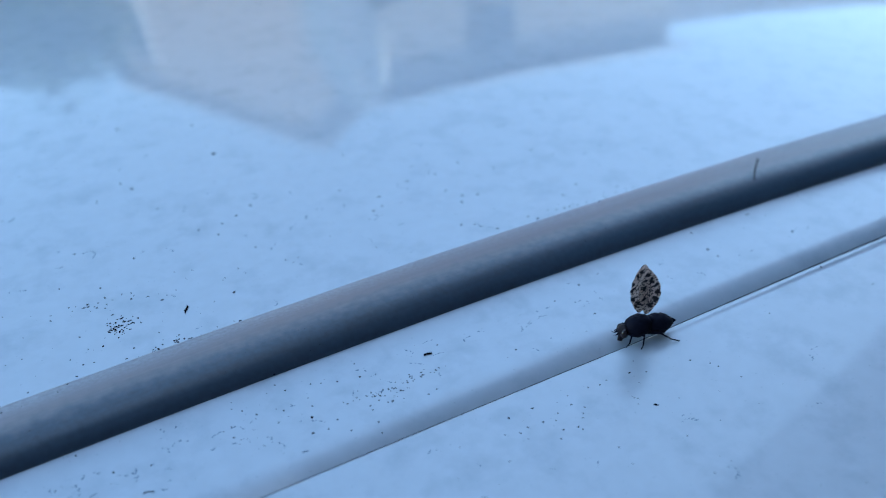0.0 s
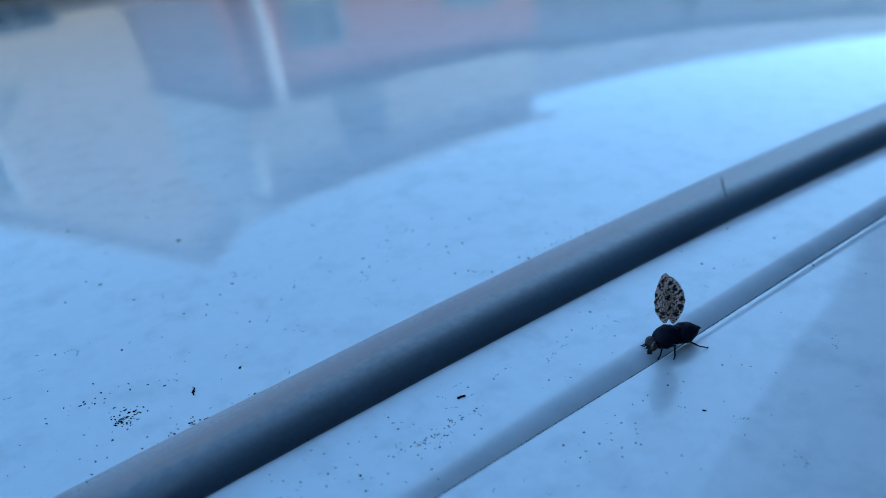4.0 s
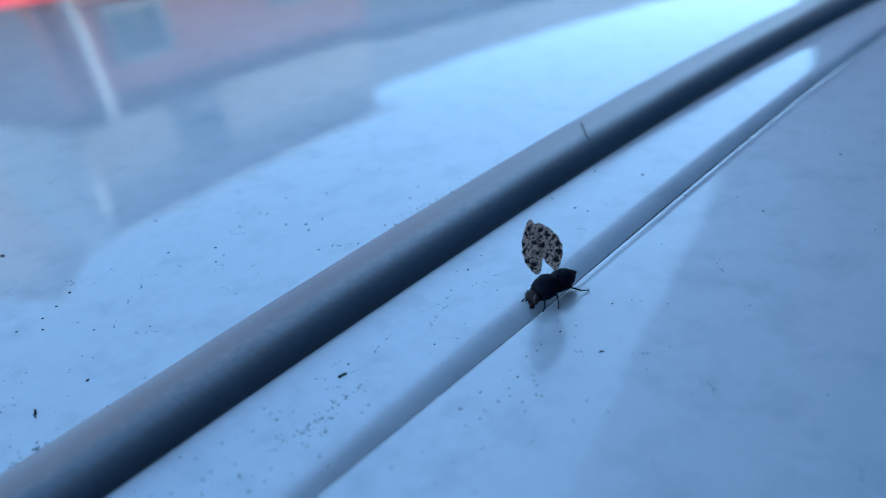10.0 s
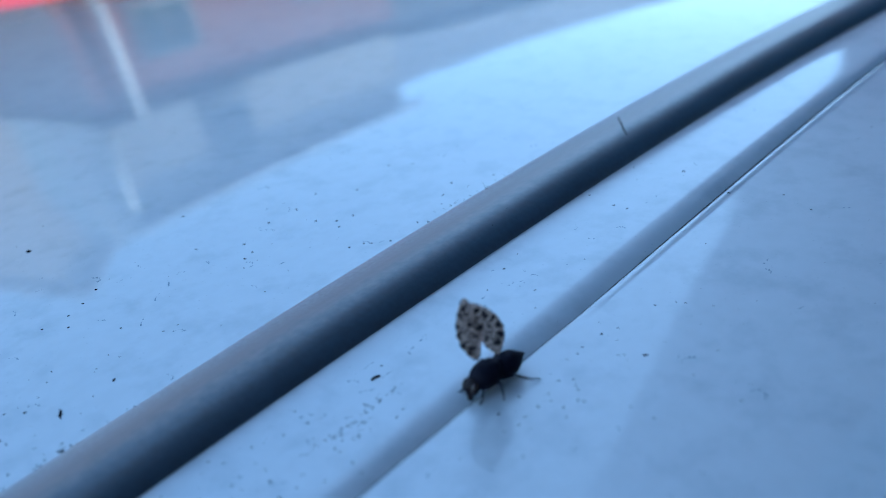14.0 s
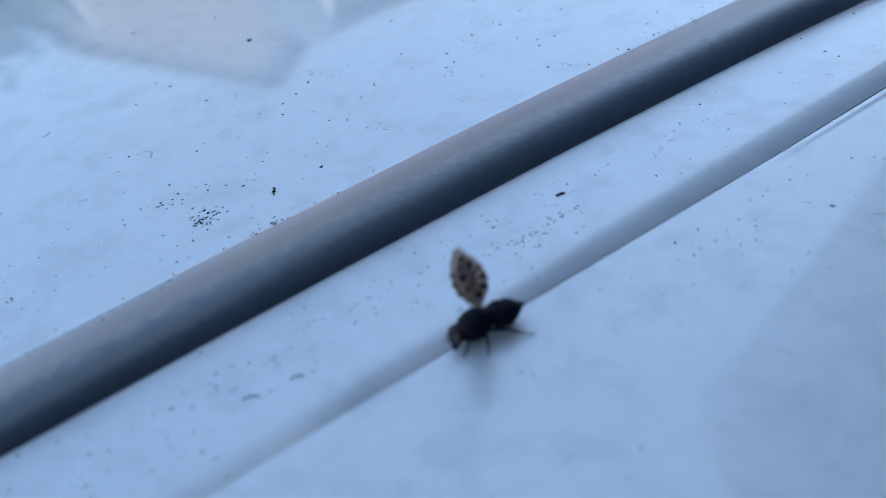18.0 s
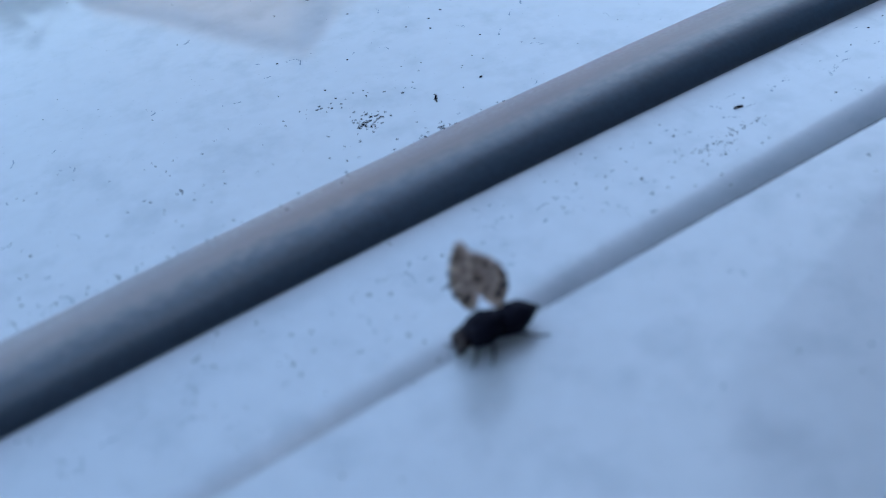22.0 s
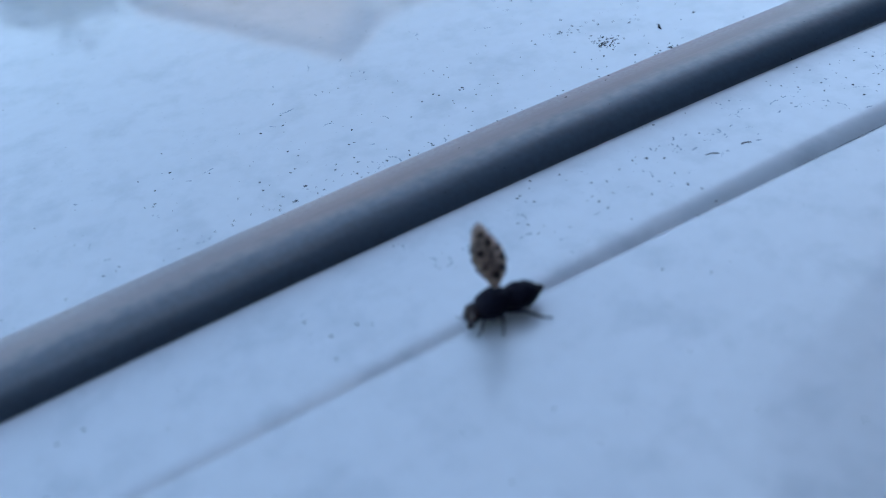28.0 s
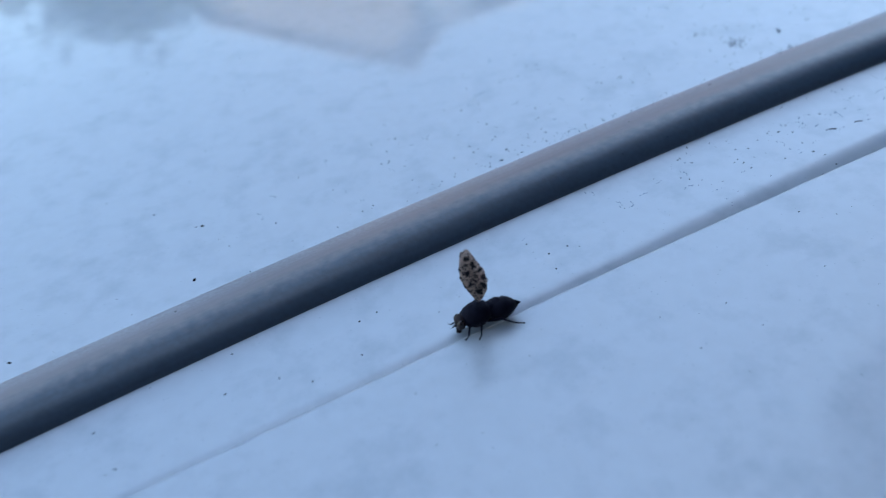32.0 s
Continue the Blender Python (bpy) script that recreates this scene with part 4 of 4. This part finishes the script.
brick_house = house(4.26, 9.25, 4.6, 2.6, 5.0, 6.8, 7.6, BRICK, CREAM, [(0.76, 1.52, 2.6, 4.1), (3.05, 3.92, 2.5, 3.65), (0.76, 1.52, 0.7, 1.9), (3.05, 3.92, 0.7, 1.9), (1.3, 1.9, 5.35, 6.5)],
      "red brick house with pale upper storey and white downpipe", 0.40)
gable = bmesh.new()
prof = [(0.04, 5.07), (2.56, 5.07), (2.56, 6.78), (1.3, 7.5), (0.04, 6.78)]
ends = [[gable.verts.new((x, y, z)) for y, z in prof] for x in (0.0, 0.028)]
gable.faces.new(ends[0][::-1])
gable.faces.new(ends[1])
for i in range(5):
    j = (i + 1) % 5
    gable.faces.new((ends[0][i], ends[0][j], ends[1][j], ends[1][i]))
bmesh.ops.recalc_face_normals(gable, faces=gable.faces[:])
part("gable_wall", gable, GABLE, brick_house, "white gable, brightened to offset its shade")


def canted(shares, mat, name, label):
    """Added wall slab, slanted back from the house corner so that the sun lights it; shares: metres from the corner and
    height.
    """
    bm = bmesh.new()
    sides = [[bm.verts.new((-0.866 * q + 0.5 * o - 0.01, 0.5 * q + 0.866 * o, z)) for q, z in shares] for o in (0.0, 0.12)]
    bm.faces.new(sides[0])
    bm.faces.new(sides[1][::-1])
    for i in range(len(shares)):
        j = (i + 1) % len(shares)
        bm.faces.new((sides[0][i], sides[0][j], sides[1][j], sides[1][i]))
    bmesh.ops.recalc_face_normals(bm, faces=bm.faces[:])
    part(name, bm, mat, brick_house, label)


canted([(0.0, 0.0), (0.90, 0.0), (0.79, 4.36), (0.0, 4.86)], MAUVE, "canted_wall", "mauve slab slanted to catch the sun")
canted([(0.0, 5.02), (0.774, 4.50), (0.365, 7.05), (0.0, 6.9)], GABLE, "canted_gable", "white slab slanted to catch the sun")
part("corner_strip", tube(bmesh.new(), (-0.06, -0.05, 5.1), (-0.06, -0.05, 6.6), 0.05, 0.05, 10), GABLE, brick_house, "white upright strip on the corner", True)


def gabled_house(x0, y0, w, d, eaves, ridge, label):
    """House whose gable faces the street; its ridge runs along y."""
    h = empty("house", label, "house", pose(x0, y0, 0))
    body = bmesh.new()
    prof = [(0, 0), (w, 0), (w, eaves), (w / 2, ridge - 0.1), (0, eaves)]
    ends = [[body.verts.new((x, y, z)) for x, z in prof] for y in (0, d)]
    body.faces.new(ends[0])
    body.faces.new(ends[1][::-1])
    for i in range(5):
        j = (i + 1) % 5
        body.faces.new((ends[0][i], ends[0][j], ends[1][j], ends[1][i]))
    bmesh.ops.recalc_face_normals(body, faces=body.faces[:])
    part("wall", body, PEACH, h, "peach rendered gable front")
    k = (ridge - eaves) / (w / 2)
    for side in (-1, 1):
        r = bmesh.new()
        low = (w / 2 + side * (w / 2 + 0.22), eaves - 0.22 * k)
        v = [r.verts.new((x, y, z + up)) for up in (0.0, 0.14) for x, z, y in ((*low, -0.2), (w / 2, ridge, -0.2), (w / 2, ridge, d + 0.2), (*low, d + 0.2))]
        for f in ((0, 1, 2, 3), (7, 6, 5, 4), (0, 4, 5, 1), (1, 5, 6, 2), (2, 6, 7, 3), (3, 7, 4, 0)):
            r.faces.new([v[i] for i in f])
        bmesh.ops.recalc_face_normals(r, faces=r.faces[:])
        part("roof", r, PEACH, h, "weathered peach roof slope")
    part("downpipe", tube(bmesh.new(), (0.35, -0.1, 0), (0.35, -0.1, eaves - 0.2), 0.06, 0.06, 10), WHITE, h, "white plastic downpipe", True)
    part("chimney", boxed((w * 0.62, d * 0.5, ridge - 1.6), (w * 0.62 + 0.6, d * 0.5 + 0.5, ridge + 0.5), 0.02), BRICK, h, "brick chimney stack")
    for win in ((3.4, 4.5, 5.0, 6.4), (0.9, 2.0, 1.0, 2.6), (3.4, 4.5, 1.0, 2.6)):
        window(h, *win)
    return h


gabled_house(2.1, 14.0, 5.7, 7.0, 7.6, 10.25, "peach rendered house with street-facing gable")
house(-6.4, 14.6, 6.0, 5.5, 3.4, 4.4, 6.2, RENDER, BRICK, [(0.8, 1.8, 1.0, 2.4), (3.6, 4.6, 1.0, 2.4)], "low grey rendered house with brick upper part")
for i in range(5):
    row_house = house(10.2 + 7.4 * i, 13.2, 7.2, 6.0, 4.6, 7.0, 9.95, DARKBRICK, DARKBRICK, [(0.9, 2.1, 3.0, 4.3), (4.8, 6.0, 3.0, 4.3), (0.9, 2.1, 0.8, 2.0), (4.8, 6.0, 0.8, 2.0)], "dark brick terraced house farther along the street", 3.4, tiles=SLATE)
    if i in (1, 2):                      # pale panels added on two fronts, mirrored as sun patches on the car roof
        a, b, lo, hi = ((5.1, 7.0, 4.65, 5.4), (1.6, 5.5, 3.5, 4.4))[i - 1]
        part("glare_panel", boxed((a, -0.10, lo), (b, -0.002, hi), 0.02), GABLE, row_house, "pale panel mirrored as a bright roof patch")


# ---- garden fence and gate pillar ----
fence = empty("fence", "dark weathered wooden board fence", "fence", pose(10.7, 8.0, 0.12))
board = boxed((0, -0.012, 0.02), (0.14, 0.012, 1.85), 0.004)
first = part("board", board, WOOD, fence)
for i in range(1, 120):
    o = new("board", first.data)
    o.parent = fence
    o.location = (i * 0.152, random.uniform(-0.004, 0.004), random.uniform(-0.03, 0.02))
for i in range(8):
    part("post", boxed((i * 2.6, 0.012, 0), (i * 2.6 + 0.1, 0.11, 1.9), 0.006), WOOD, fence)
pillar = part("gate_pillar", boxed((8.7, 7.85, 0.12), (10.6, 8.2, 2.1), 0.03), PAVING)
tagged(pillar, "pale rendered gate pillar beside the fence", "pillar")


# ---- tree ----
def tree(x, y, height, spread, seed):
    rnd = random.Random(seed)
    t = empty("tree", "leafy green street tree with dense crown", "tree", pose(x, y, 0))
    tr = bmesh.new()
    limbs = [((0, 0, 0), (0.1, 0.05, height * 0.45), 0.17, 0.11)]
    for i in range(9):
        a = 2 * math.pi * i / 9 + rnd.uniform(-0.2, 0.2)
        z0 = height * rnd.uniform(0.3, 0.5)
        limbs.append(((0.08, 0.04, z0), (math.cos(a) * spread * 0.7, math.sin(a) * spread * 0.7, z0 + height * rnd.uniform(0.15, 0.4)), 0.07, 0.02))
    for a, b, r0, r1 in limbs:
        tube(tr, a, b, r0, r1, 9)
    part("trunk", tr, BARK, t, "", True)
    verts, faces = [], []
    clumps = []
    for i in range(55):
        a, u, r = rnd.uniform(0, 6.283), rnd.uniform(-1, 1), spread * rnd.uniform(0.4, 1.0)
        k = math.sqrt(1 - u * u)
        clumps.append(Vector((math.cos(a) * k * r, math.sin(a) * k * r, height * 0.68 + u * height * 0.30)))
    for c in clumps:
        size = rnd.uniform(0.45, 0.8)
        for j in range(110):
            p = c + Vector((rnd.gauss(0, 0.5), rnd.gauss(0, 0.5), rnd.gauss(0, 0.45))) * size
            q = Euler((rnd.uniform(0, 6), rnd.uniform(0, 6), rnd.uniform(0, 6))).to_matrix()
            b = len(verts)
            for lx, ly in ((-0.09, 0), (0, -0.05), (0.09, 0), (0, 0.05)):
                verts.append(p + q @ Vector((lx, ly, 0.01 * abs(lx) * 10)))
            faces.append((b, b + 1, b + 2, b + 3))
    me = bpy.data.meshes.new("crown")
    me.from_pydata(verts, [], faces)
    me.materials.append(LEAF)
    o = new("crown", me)
    o.parent = t
    return t


tree(0.75, 10.2, 5.3, 0.85, 3)
tree(-1.9, 10.6, 4.9, 1.1, 5)
garden_wall = part("garden_wall", boxed((-6.0, 9.3, 0.0), (1.2, 9.55, 2.4), 0.02), SAND)
tagged(garden_wall, "sunlit sandstone garden wall along the pavement", "wall", kind="structure")

# ---- walls that close the yard on the near side ----
side_wall = bmesh.new()
outline = [(-3.4, 2.0), (1.92, 2.0), (1.86, 2.6), (1.68, 3.1), (1.68, 3.45), (1.96, 4.25), (2.3, 5.2), (2.57, 6.1), (2.88, 7.3), (3.34, 8.8), (3.86, 10.5), (3.5, 11.5), (3.05, 12.25), (-3.4, 14.0)]
faces = [[side_wall.verts.new((x, y, z)) for y, z in outline] for x in (5.0, 5.3)]
side_wall.faces.new(faces[0][::-1])
side_wall.faces.new(faces[1])
for i in range(len(outline)):
    j = (i + 1) % len(outline)
    side_wall.faces.new((faces[0][i], faces[0][j], faces[1][j], faces[1][i]))
bmesh.ops.recalc_face_normals(side_wall, faces=side_wall.faces[:])
# Added overhead slab, out of view; hides bright sky from the seam's slope.
box(side_wall, (1.2, -3.05, 12.0), (4.996, 2.6, 12.3))
part("near_wall", side_wall, SHADE_RENDER)
bay = bmesh.new()
outline = [(-3.05, 2.02), (0.3, 2.02), (0.62, 4.0), (0.89, 5.4), (1.08, 6.3), (1.34, 7.5), (1.62, 8.7), (1.9, 10.0), (-3.05, 11.9)]
faces = [[bay.verts.new((x, y, z)) for y, z in outline] for x in (4.93, 4.996)]
bay.faces.new(faces[0][::-1])
bay.faces.new(faces[1])
for i in range(len(outline)):
    j = (i + 1) % len(outline)
    bay.faces.new((faces[0][i], faces[0][j], faces[1][j], faces[1][i]))
bmesh.ops.recalc_face_normals(bay, faces=bay.faces[:])
tagged(part("wall_cladding", bay, NAVY), "blue-grey cladding on a shaded house wall", "wall", kind="structure")
yard = empty("fence", "dark boards under a wall, with yellow and white posts", "fence", pose(5.02, -3.05, 0))
plank = boxed((0, 0, 0.02), (0.02, 0.14, 1.97), 0.004)
first = part("board", plank, WOOD, yard)
for i in range(1, 31):
    o = new("board", first.data)
    o.parent = yard
    o.location = (random.uniform(-0.004, 0.004), i * 0.152, 0)
for y, mat, label in ((4.74, YELLOW, "yellow painted post"), (4.44, GABLE, "white painted post"), (0.1, WOOD, "dark post"), (2.3, WOOD, "dark post")):
    part("post", boxed((-0.06, y - 0.022, 0), (-0.006, y + 0.022, 1.45), 0.004), mat, yard, label)
# Unseen wall behind the camera; keeps sun off the roof and darkens reflections.
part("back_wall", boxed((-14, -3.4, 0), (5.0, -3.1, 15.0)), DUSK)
tagged(bpy.data.objects["near_wall"], "plain rendered house wall in shade", "wall", kind="structure")
tagged(bpy.data.objects["back_wall"], "plain rendered house wall in shade", "wall", kind="structure")

motions()
